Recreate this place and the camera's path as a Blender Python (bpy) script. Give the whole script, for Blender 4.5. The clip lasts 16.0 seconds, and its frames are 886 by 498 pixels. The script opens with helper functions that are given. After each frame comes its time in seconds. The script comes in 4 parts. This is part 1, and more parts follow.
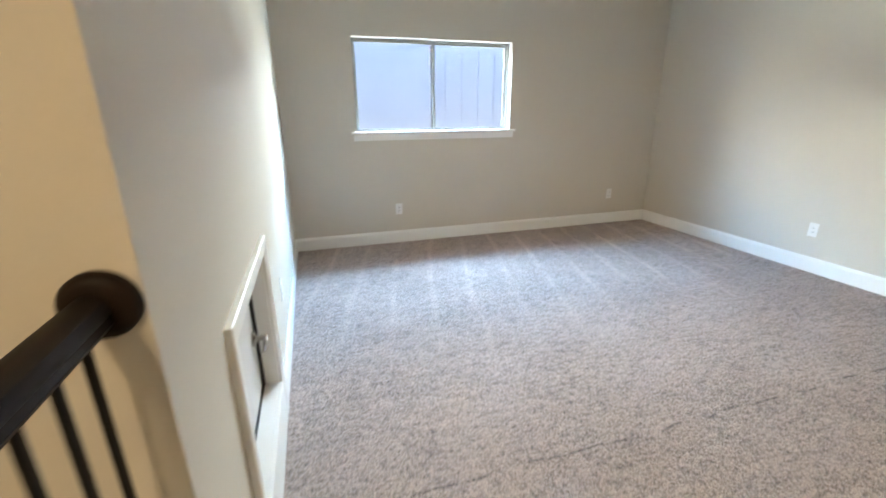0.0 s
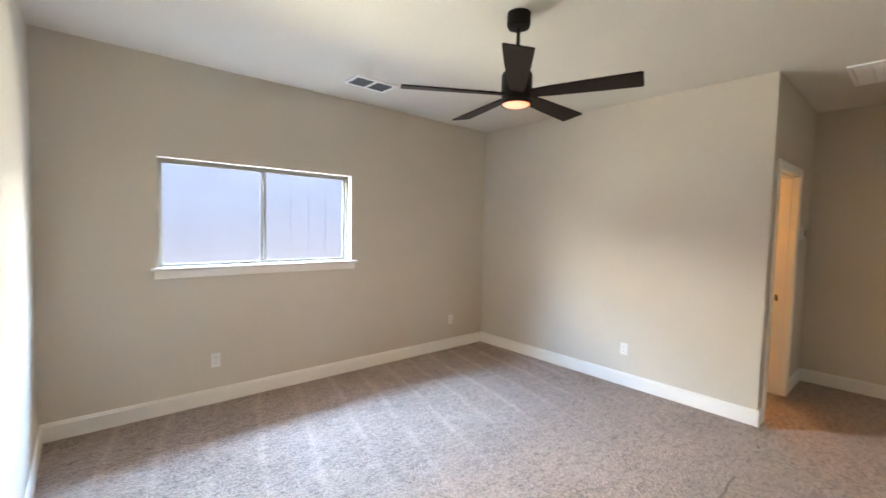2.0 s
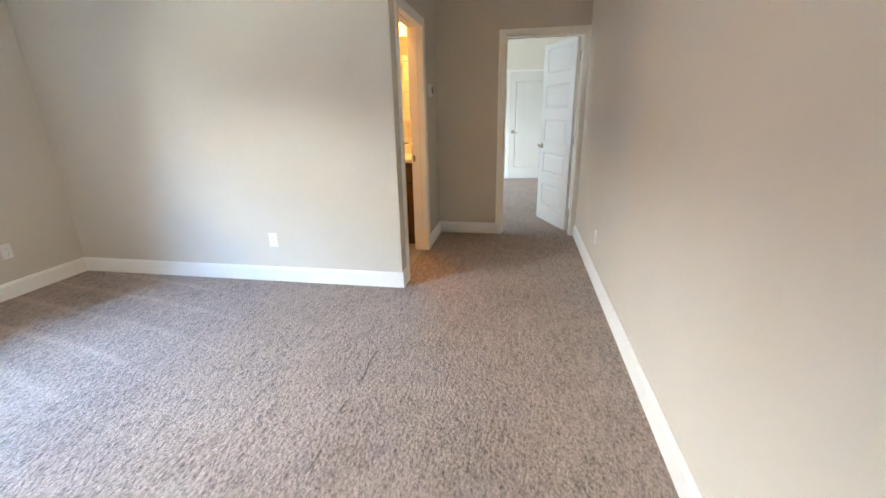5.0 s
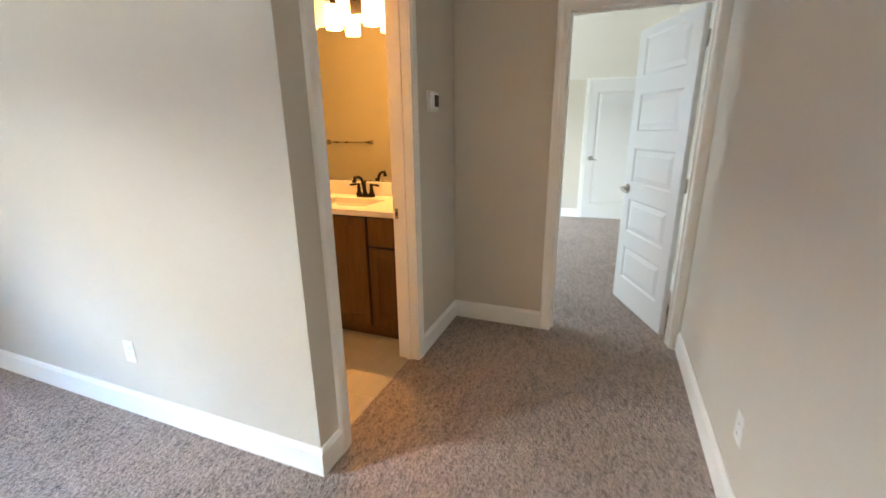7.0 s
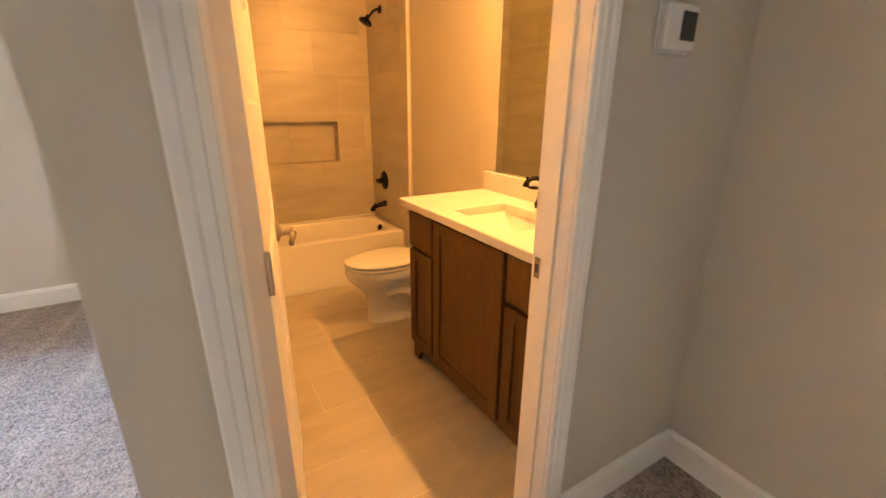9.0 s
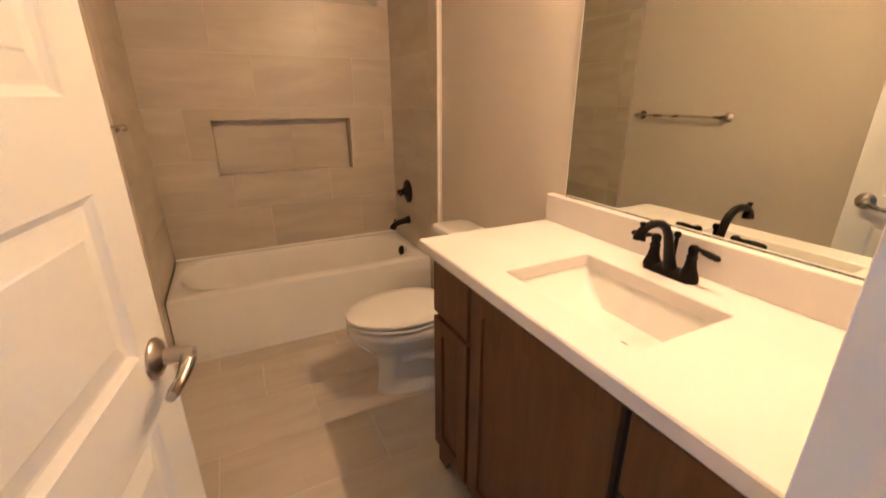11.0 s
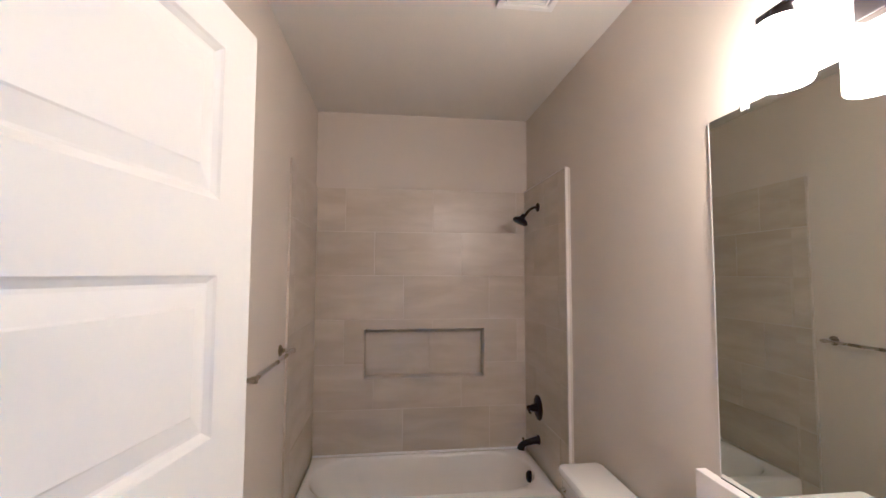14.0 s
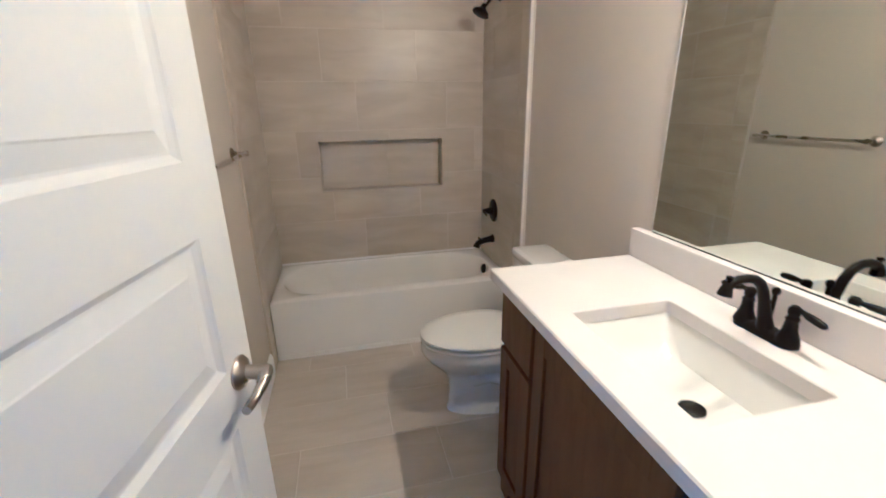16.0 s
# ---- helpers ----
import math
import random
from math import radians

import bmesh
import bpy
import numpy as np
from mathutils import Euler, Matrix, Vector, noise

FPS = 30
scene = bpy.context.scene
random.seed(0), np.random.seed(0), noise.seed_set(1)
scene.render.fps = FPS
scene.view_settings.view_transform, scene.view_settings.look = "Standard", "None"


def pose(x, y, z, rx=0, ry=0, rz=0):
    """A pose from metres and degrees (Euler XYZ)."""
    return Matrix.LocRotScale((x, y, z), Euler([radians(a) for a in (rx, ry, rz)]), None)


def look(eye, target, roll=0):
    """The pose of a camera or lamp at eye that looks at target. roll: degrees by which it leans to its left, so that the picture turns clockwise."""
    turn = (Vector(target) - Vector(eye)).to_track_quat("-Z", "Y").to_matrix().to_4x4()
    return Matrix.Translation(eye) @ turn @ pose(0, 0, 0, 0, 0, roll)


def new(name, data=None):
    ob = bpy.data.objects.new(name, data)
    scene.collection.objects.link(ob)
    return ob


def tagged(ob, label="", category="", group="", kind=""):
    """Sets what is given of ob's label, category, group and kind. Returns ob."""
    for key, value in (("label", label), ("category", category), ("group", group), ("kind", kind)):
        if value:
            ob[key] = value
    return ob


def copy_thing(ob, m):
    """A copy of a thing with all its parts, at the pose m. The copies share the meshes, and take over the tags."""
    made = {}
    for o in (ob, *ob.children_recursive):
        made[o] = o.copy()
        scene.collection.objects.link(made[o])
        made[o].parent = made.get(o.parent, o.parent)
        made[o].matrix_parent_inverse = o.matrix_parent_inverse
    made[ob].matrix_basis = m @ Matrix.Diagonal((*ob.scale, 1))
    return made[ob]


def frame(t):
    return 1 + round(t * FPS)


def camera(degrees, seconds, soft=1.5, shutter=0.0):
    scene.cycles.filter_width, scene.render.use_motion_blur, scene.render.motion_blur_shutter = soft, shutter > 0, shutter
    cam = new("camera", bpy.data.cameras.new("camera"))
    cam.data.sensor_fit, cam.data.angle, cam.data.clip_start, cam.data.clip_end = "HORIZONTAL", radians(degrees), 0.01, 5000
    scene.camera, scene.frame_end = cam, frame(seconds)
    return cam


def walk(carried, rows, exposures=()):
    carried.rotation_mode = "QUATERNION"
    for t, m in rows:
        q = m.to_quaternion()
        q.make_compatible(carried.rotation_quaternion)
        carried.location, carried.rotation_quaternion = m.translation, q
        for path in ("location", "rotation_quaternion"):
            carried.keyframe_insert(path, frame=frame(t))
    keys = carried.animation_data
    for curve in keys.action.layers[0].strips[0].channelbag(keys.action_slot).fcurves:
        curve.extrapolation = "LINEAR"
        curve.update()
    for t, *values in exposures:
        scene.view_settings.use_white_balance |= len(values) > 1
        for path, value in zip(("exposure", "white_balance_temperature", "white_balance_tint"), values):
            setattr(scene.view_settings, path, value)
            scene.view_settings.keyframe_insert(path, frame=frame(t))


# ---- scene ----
cam = camera(93.3, 16.0, shutter=0.4)
PATH = [
    (0, (0.096, 0.157, 1.326), (0.656, 1.974, 0.705), -0.4),
    (0.5, (0.148, 0.366, 1.409), (0.934, 2.147, 0.949), -0.1),
    (1, (0.108, 0.527, 1.472), (1.087, 2.255, 1.234), 0.7),
    (1.5, (0.111, 0.604, 1.52), (1.225, 2.262, 1.415), 1.1),
    (2, (0.105, 0.616, 1.524), (1.412, 2.126, 1.411), 1.3),
    (2.5, (0.115, 0.615, 1.492), (1.597, 1.94, 1.277), 0.8),
    (3, (0.148, 0.594, 1.458), (1.784, 1.683, 1.089), 0.3),
    (3.5, (0.188, 0.584, 1.432), (1.924, 1.453, 0.951), -0.2),
    (4, (0.343, 0.536, 1.403), (2.151, 1.165, 0.824), -0.5),
    (4.5, (0.688, 0.509, 1.373), (2.53, 0.978, 0.753), -1.1),
    (5, (1.113, 0.529, 1.341), (2.98, 0.872, 0.713), -1.1),
    (7.3, (3.234, 0.382, 1.382), (4.961, 1.224, 0.826), -0.2),
    (7.5, (3.403, 0.363, 1.378), (5.067, 1.318, 0.811), -0.1),
    (8, (3.745, 0.406, 1.346), (5.225, 1.608, 0.743), 0.8),
    (8.5, (4.053, 0.539, 1.337), (5.258, 2.019, 0.739), 1.2),
    (8.7, (4.14, 0.6, 1.338), (5.221, 2.171, 0.736), 1.1),
    (10.8, (4.632, 1.405, 1.329), (5.430, 3.083, 0.585), -0.6),
    (11, (4.634, 1.42, 1.338), (5.473, 3.105, 0.662), -0.1),
    (11.5, (4.654, 1.44, 1.392), (5.531, 3.177, 0.928), 0.1),
    (12, (4.666, 1.431, 1.46), (5.481, 3.242, 1.225), 0.3),
    (12.5, (4.697, 1.445, 1.542), (5.379, 3.325, 1.505), 0.4),
    (13, (4.722, 1.433, 1.587), (5.238, 3.362, 1.696), 0.3),
    (13.5, (4.736, 1.416, 1.608), (5.095, 3.376, 1.777), 0.3),
    (14, (4.741, 1.407, 1.599), (4.98, 3.389, 1.72), 0.2),
    (14.5, (4.738, 1.403, 1.563), (4.92, 3.394, 1.527), 0.3),
    (15, (4.733, 1.415, 1.505), (4.924, 3.393, 1.273), 0.0),
    (15.5, (4.715, 1.418, 1.455), (4.98, 3.349, 1.005), -0.3),
    (16, (4.699, 1.396, 1.412), (5.13, 3.243, 0.777), -0.9),
]
EXPOSURES = [
    (0, -0.06, 6150, -1), (1.0, -0.05, 6600, 2), (2.0, -0.05, 6900, 6), (3.0, 0.0, 6800, 9), (4.0, 0.02, 6800, 10), (5.2, 0.3, 6050, 2), (7.3, 0.38, 6150, 2), (8.7, 0.6, 6600, 8),
    (10.8, 0.14, 4000, 5), (11.5, 0.15, 3420, 5), (12.5, 0.02, 3120, 4), (13.5, -0.04, 3070, 5), (14.5, -0.04, 2840, 3), (15.4, 0.05, 2870, 1), (16, 0.14, 2850, -1),
]
walk(cam, [(t, look(eye, target, roll)) for t, eye, target, roll in PATH], EXPOSURES)

# ---- world and large lights ----
world = bpy.data.worlds.new("world")
scene.world = world
world.use_nodes = True
wn = world.node_tree
sky = wn.nodes.new("ShaderNodeTexSky")
sky.sky_type = "NISHITA"
sky.sun_disc = False
sky.sun_elevation, sky.sun_rotation = radians(48), radians(180)
wn.links.new(sky.outputs[0], wn.nodes["Background"].inputs[0])
wn.nodes["Background"].inputs[1].default_value = 0.12


def area_lamp(name, eye, target, w, h, power, color):
    d = bpy.data.lights.new(name, "AREA")
    d.shape, d.size, d.size_y, d.energy, d.color = "RECTANGLE", w, h, power, color
    ob = new(name, d)
    ob.matrix_basis = look(eye, target)
    return ob


SKY = (0.42, 0.64, 1.0)
# the strip of open sky above the neighbouring house, as it falls through the bedroom window
area_lamp("sky_light", (1.35, 7.2, 4.45), (1.35, 4.43, 2.6), 12.0, 2.2, 11500, SKY)
# unseen strip lamp added before the neighbour's wall to light the far walls
area_lamp("low_fill_light", (1.35, 7.3, 2.70), (1.35, 4.43, 2.5), 12.0, 0.55, 2700, (0.92, 0.94, 0.94))
# unseen upward fill lamp, added in place of bounce from the side yard below
area_lamp("yard_fill_light", (1.35, 7.3, 0.42), (1.35, 4.43, 1.5), 12.0, 0.7, 1300, (1.0, 0.97, 0.84))
# daylight in the far room's window
area_lamp("sky_light_far_room", (7.6, 4.48, 1.5), (7.0, 2.1, 0.0), 1.7, 0.95, 66, (0.75, 0.87, 1.0))
# unseen lamp at the stairwell ceiling, added for the warm light on its wall
area_lamp("stair_light", (-0.75, -1.3, 2.70), (-0.75, -1.3, 0), 0.35, 0.35, 54, (1.0, 0.72, 0.45))
# the lamp in the ceiling fan, shining down
fan_bulb = new("fan_bulb", bpy.data.lights.new("fan_bulb", "SPOT"))
fan_bulb.data.energy, fan_bulb.data.color, fan_bulb.data.spot_size, fan_bulb.data.spot_blend, fan_bulb.data.shadow_soft_size = 26, (1.0, 0.62, 0.33), radians(176), 0.6, 0.0
fan_bulb.matrix_basis = look((2.02, 2.212, 2.212), (2.02, 2.2121, 0.0))


# ---- materials ----
def material(name, color, rough=0.5, metal=0.0, vary=0.06, scale=3.0, fine=60.0, bump=0.1, depth=0.002, spec=0.5, rnd=0.0, coat=0.0):
    """Paint, metal or stone with soft patches, fine grain and relief."""
    m = bpy.data.materials.new(name)
    m.use_nodes = True
    t = m.node_tree
    n, l = t.nodes, t.links
    b = n["Principled BSDF"]
    b.inputs["Roughness"].default_value, b.inputs["Metallic"].default_value = rough, metal
    b.inputs["Specular IOR Level"].default_value = spec
    b.inputs["Coat Weight"].default_value = coat
    co = n.new("ShaderNodeTexCoord")
    big = n.new("ShaderNodeTexNoise")
    big.inputs["Scale"].default_value, big.inputs["Detail"].default_value = scale, 3
    l.new(co.outputs["Object"], big.inputs["Vector"])
    small = n.new("ShaderNodeTexNoise")
    small.inputs["Scale"].default_value, small.inputs["Detail"].default_value = fine, 4
    l.new(co.outputs["Object"], small.inputs["Vector"])
    mix = n.new("ShaderNodeMath")
    mix.operation = "MULTIPLY_ADD"
    l.new(small.outputs["Fac"], mix.inputs[0])
    mix.inputs[1].default_value = 0.4
    l.new(big.outputs["Fac"], mix.inputs[2])
    ramp = n.new("ShaderNodeValToRGB")
    lo = [c * (1 - vary) for c in color]
    hi = [min(1, c * (1 + vary)) for c in color]
    ramp.color_ramp.elements[0].position, ramp.color_ramp.elements[1].position = 0.45, 0.95
    ramp.color_ramp.elements[0].color, ramp.color_ramp.elements[1].color = (*lo, 1), (*hi, 1)
    l.new(mix.outputs[0], ramp.inputs["Fac"])
    out = ramp.outputs["Color"]
    if rnd:
        info = n.new("ShaderNodeObjectInfo")
        mr = n.new("ShaderNodeMapRange")
        mr.inputs["To Min"].default_value, mr.inputs["To Max"].default_value = 1 - rnd, 1 + rnd
        l.new(info.outputs["Random"], mr.inputs["Value"])
        hsv = n.new("ShaderNodeHueSaturation")
        l.new(mr.outputs["Result"], hsv.inputs["Value"])
        l.new(out, hsv.inputs["Color"])
        out = hsv.outputs["Color"]
    l.new(out, b.inputs["Base Color"])
    rr = n.new("ShaderNodeMapRange")
    rr.inputs["To Min"].default_value, rr.inputs["To Max"].default_value = max(0.02, rough - 0.06), min(1, rough + 0.06)
    l.new(big.outputs["Fac"], rr.inputs["Value"])
    l.new(rr.outputs["Result"], b.inputs["Roughness"])
    if bump:
        bn = n.new("ShaderNodeBump")
        bn.inputs["Strength"].default_value, bn.inputs["Distance"].default_value = bump, depth
        l.new(small.outputs["Fac"], bn.inputs["Height"])
        l.new(bn.outputs["Normal"], b.inputs["Normal"])
    return m


WALL = material("wall_paint", (0.605, 0.56, 0.48), 0.75, vary=0.03, scale=1.2, fine=150, bump=0.25, depth=0.0015, spec=0.3)
CEIL = material("ceiling_paint", (0.70, 0.67, 0.605), 0.85, vary=0.03, scale=1.0, fine=110, bump=0.35, depth=0.002, spec=0.2)
TRIM = material("trim_paint", (0.87, 0.86, 0.825), 0.38, vary=0.02, scale=2, fine=40, bump=0.04, depth=0.001)
DOOR = material("door_paint", (0.73, 0.72, 0.705), 0.35, vary=0.02, scale=3, fine=90, bump=0.08, depth=0.0008)
PLASTIC = material("white_plastic", (0.78, 0.77, 0.74), 0.35, vary=0.02, bump=0.0)
SLOT = material("dark_slot", (0.03, 0.03, 0.03), 0.6, vary=0.1, bump=0.0)
LCD = material("dark_display", (0.035, 0.04, 0.04), 0.25, vary=0.1, bump=0.0)
BRONZE = material("oil_rubbed_bronze", (0.006, 0.005, 0.005), 0.42, metal=0.0, vary=0.3, spec=0.13, scale=20, fine=140, bump=0.06, depth=0.0005)
NICKEL = material("brushed_nickel", (0.40, 0.365, 0.32), 0.28, metal=1.0, vary=0.08, scale=8, fine=300, bump=0.04, depth=0.0003)
CHROME = material("chrome", (0.75, 0.75, 0.75), 0.12, metal=1.0, vary=0.04, bump=0.0)
IRON = material("black_iron", (0.006, 0.0055, 0.005), 0.6, metal=0.0, vary=0.2, fine=90, bump=0.15, depth=0.0006, spec=0.25)
RAILWOOD = material("dark_rail_wood", (0.011, 0.006, 0.0032), 0.5, vary=0.4, scale=6, fine=45, bump=0.15, depth=0.001, spec=0.14)
FANBLADE = material("fan_blade_wood", (0.016, 0.009, 0.007), 0.6, vary=0.3, scale=7, fine=60, bump=0.12, depth=0.0008, spec=0.15)
PORCELAIN = material("porcelain", (0.71, 0.70, 0.67), 0.10, vary=0.01, scale=2, bump=0.0, coat=0.3)
ACRYLIC = material("tub_acrylic", (0.80, 0.785, 0.75), 0.16, vary=0.015, scale=2, fine=12, bump=0.02, depth=0.001, coat=0.2)
COUNTER = material("cultured_stone_top", (0.665, 0.635, 0.617), 0.22, vary=0.03, scale=5, fine=220, bump=0.02, depth=0.0004)
GROUT = material("grout", (0.62, 0.58, 0.49), 0.9, vary=0.08, fine=200, bump=0.3, depth=0.001)
VENTGREY = material("vent_metal", (0.90, 0.89, 0.87), 0.5, vary=0.02, bump=0.0)
VENTDARK = material("vent_dark", (0.10, 0.105, 0.11), 0.7, vary=0.1, bump=0.0)
EDGE = material("tile_edge_trim", (0.74, 0.70, 0.63), 0.35, vary=0.03, bump=0.0)
SIDING = material("neighbour_siding", (0.76, 0.76, 0.76), 0.7, vary=0.05, scale=2, fine=30, bump=0.2, depth=0.003)
OUTER_COVER = material("dark_outer_cover", (0.07, 0.05, 0.04), 0.9, vary=0.3, scale=6, fine=40, bump=0.5, depth=0.006)
GROUND = material("ground", (0.10, 0.12, 0.06), 0.95, vary=0.4, scale=1.5, fine=30, bump=0.6, depth=0.02)
# darkened base colour: the backlit shade of the white frame is put in here
VINYL = material("window_vinyl", (0.26, 0.245, 0.21), 0.4, vary=0.02, bump=0.0)


def streaked(name, lo, hi, rough, stretch, rnd, bump=0.08, fine=6.0, spec=0.5, weight=0.16):
    """Long drawn-out grain: stone-look tile, or stained wood."""
    m = bpy.data.materials.new(name)
    m.use_nodes = True
    t = m.node_tree
    n, l = t.nodes, t.links
    b = n["Principled BSDF"]
    b.inputs["Roughness"].default_value = rough
    b.inputs["Specular IOR Level"].default_value = spec
    co = n.new("ShaderNodeTexCoord")
    info = n.new("ShaderNodeObjectInfo")
    off = n.new("ShaderNodeVectorMath")
    off.operation = "MULTIPLY_ADD"
    comb = n.new("ShaderNodeCombineXYZ")
    for i in range(3):
        l.new(info.outputs["Random"], comb.inputs[i])
    l.new(comb.outputs[0], off.inputs[0])
    off.inputs[1].default_value = (17.0, 9.0, 23.0)
    l.new(co.outputs["Object"], off.inputs[2])
    mp = n.new("ShaderNodeMapping")
    mp.inputs["Scale"].default_value = stretch
    l.new(off.outputs[0], mp.inputs["Vector"])
    a = n.new("ShaderNodeTexNoise")
    a.inputs["Scale"].default_value, a.inputs["Detail"].default_value, a.inputs["Distortion"].default_value = fine, 6, 0.6
    l.new(mp.outputs[0], a.inputs["Vector"])
    g = n.new("ShaderNodeTexNoise")
    g.inputs["Scale"].default_value, g.inputs["Detail"].default_value = fine * 9, 3
    l.new(mp.outputs[0], g.inputs["Vector"])
    s = n.new("ShaderNodeMath")
    s.operation = "MULTIPLY_ADD"
    l.new(g.outputs["Fac"], s.inputs[0])
    s.inputs[1].default_value = weight
    l.new(a.outputs["Fac"], s.inputs[2])
    ramp = n.new("ShaderNodeValToRGB")
    ramp.color_ramp.elements[0].position, ramp.color_ramp.elements[1].position = 0.40, 0.76
    ramp.color_ramp.elements[0].color, ramp.color_ramp.elements[1].color = (*lo, 1), (*hi, 1)
    l.new(s.outputs[0], ramp.inputs["Fac"])
    mr = n.new("ShaderNodeMapRange")
    mr.inputs["To Min"].default_value, mr.inputs["To Max"].default_value = 1 - rnd, 1 + rnd
    l.new(info.outputs["Random"], mr.inputs["Value"])
    hsv = n.new("ShaderNodeHueSaturation")
    l.new(mr.outputs["Result"], hsv.inputs["Value"])
    l.new(ramp.outputs["Color"], hsv.inputs["Color"])
    l.new(hsv.outputs["Color"], b.inputs["Base Color"])
    bn = n.new("ShaderNodeBump")
    bn.inputs["Strength"].default_value, bn.inputs["Distance"].default_value = bump, 0.001
    l.new(s.outputs[0], bn.inputs["Height"])
    l.new(bn.outputs["Normal"], b.inputs["Normal"])
    return m


TILE = streaked("stone_look_tile", (0.475, 0.428, 0.345), (0.585, 0.533, 0.435), 0.33, (0.45, 0.45, 2.2), 0.05, bump=0.03, fine=4.0, weight=0.06)
FLOORTILE = streaked("stone_look_floor_tile", (0.44, 0.40, 0.33), (0.52, 0.475, 0.40), 0.36, (0.5, 2.2, 1.0), 0.022, bump=0.04, fine=5.0)
CABINET = streaked("stained_cabinet_wood", (0.100, 0.050, 0.0150), (0.135, 0.070, 0.0215), 0.5, (4.0, 4.0, 0.5), 0.04, bump=0.08, fine=7, spec=0.12)
GAP = material("cabinet_gap_shade", (0.012, 0.006, 0.004), 0.6, vary=0.2, bump=0.0)


def carpet_material():
    m = bpy.data.materials.new("cut_pile_carpet")
    m.use_nodes = True
    t = m.node_tree
    n, l = t.nodes, t.links
    b = n["Principled BSDF"]
    b.inputs["Roughness"].default_value = 1.0
    b.inputs["Specular IOR Level"].default_value = 0.05
    b.inputs["Sheen Weight"].default_value = 0.25
    b.inputs["Sheen Roughness"].default_value = 0.5
    co = n.new("ShaderNodeTexCoord")

    def noise_at(scale, detail, rough=0.6, vec=None):
        k = n.new("ShaderNodeTexNoise")
        k.inputs["Scale"].default_value, k.inputs["Detail"].default_value, k.inputs["Roughness"].default_value = scale, detail, rough
        l.new(vec or co.outputs["Object"], k.inputs["Vector"])
        return k.outputs["Fac"]

    def math_of(op, a, c, d=None):
        k = n.new("ShaderNodeMath")
        k.operation = op
        for i, v in enumerate((a, c, d)):
            if v is None:
                continue
            if isinstance(v, (int, float)):
                k.inputs[i].default_value = v
            else:
                l.new(v, k.inputs[i])
        return k.outputs[0]

    warp = n.new("ShaderNodeTexNoise")
    warp.inputs["Scale"].default_value, warp.inputs["Detail"].default_value = 45, 3
    l.new(co.outputs["Object"], warp.inputs["Vector"])
    addv = n.new("ShaderNodeVectorMath")
    addv.operation = "MULTIPLY_ADD"
    l.new(warp.outputs["Color"], addv.inputs[0])
    addv.inputs[1].default_value = (0.022, 0.022, 0.022)
    l.new(co.outputs["Object"], addv.inputs[2])

    def cells(scale):
        k = n.new("ShaderNodeTexVoronoi")
        k.inputs["Scale"].default_value = scale
        l.new(addv.outputs[0], k.inputs["Vector"])
        return math_of("SUBTRACT", 1.0, k.outputs["Distance"])

    tuft = math_of("MULTIPLY_ADD", cells(210), 0.40, math_of("MULTIPLY_ADD", cells(56), 0.08, math_of("MULTIPLY", cells(96), 0.50)))
    relief = math_of("MULTIPLY", cells(52), 0.8)
    grain = noise_at(420, 2)
    clump = noise_at(36, 4, 0.7)
    mat_map = n.new("ShaderNodeMapping")
    mat_map.inputs["Scale"].default_value = (0.30, 1.0, 1.0)
    mat_map.inputs["Rotation"].default_value = (0, 0, radians(6))
    l.new(addv.outputs[0], mat_map.inputs["Vector"])
    matted = noise_at(46, 3, 0.65, mat_map.outputs[0])
    patch = noise_at(1.9, 4)
    sep = n.new("ShaderNodeSeparateXYZ")
    l.new(co.outputs["Object"], sep.inputs[0])
    # brushed lines left by the vacuum cleaner, running out from the window wall
    mp = n.new("ShaderNodeMapping")
    mp.inputs["Rotation"].default_value = (0, 0, radians(14))
    l.new(co.outputs["Object"], mp.inputs["Vector"])
    wave = n.new("ShaderNodeTexWave")
    wave.wave_type, wave.bands_direction, wave.wave_profile = "BANDS", "X", "SIN"
    wave.inputs["Scale"].default_value, wave.inputs["Distortion"].default_value = 1.0, 3.2
    wave.inputs["Detail"].default_value, wave.inputs["Detail Scale"].default_value = 2, 0.45
    l.new(mp.outputs[0], wave.inputs["Vector"])
    ridge = math_of("POWER", wave.outputs["Fac"], 16.0)
    near_window = n.new("ShaderNodeMapRange")
    near_window.inputs["From Min"].default_value, near_window.inputs["From Max"].default_value = 1.9, 3.0
    l.new(sep.outputs["Y"], near_window.inputs["Value"])
    west = math_of("LESS_THAN", sep.outputs["X"], 4.1)
    brush = math_of("MULTIPLY", math_of("MULTIPLY", ridge, math_of("POWER", noise_at(1.9, 2), 1.5)), math_of("MULTIPLY", near_window.outputs["Result"], west))
    # a joint between two widths, in line with the hall wall
    wob = math_of("MULTIPLY_ADD", noise_at(4, 3), 0.07, sep.outputs["Y"])
    far = math_of("ABSOLUTE", math_of("SUBTRACT", wob, 1.345), 0.0)
    seam = math_of("LESS_THAN", far, 0.006)
    seam = math_of("MULTIPLY", seam, math_of("GREATER_THAN", noise_at(7, 2), 0.5))
    seam = math_of("MULTIPLY", seam, math_of("LESS_THAN", sep.outputs["X"], 4.05))
    v = math_of("MULTIPLY_ADD", grain, 0.30, math_of("MULTIPLY", tuft, 0.80))
    v = math_of("MULTIPLY_ADD", clump, 0.30, v)
    v = math_of("MULTIPLY_ADD", math_of("SUBTRACT", matted, 0.5), 0.45, math_of("ADD", v, 0.06))
    shade = math_of("MULTIPLY_ADD", patch, 0.20, v)
    shade = math_of("MULTIPLY_ADD", brush, 0.24, shade)
    shade = math_of("MULTIPLY_ADD", seam, -0.22, shade)
    mr = n.new("ShaderNodeMapRange")
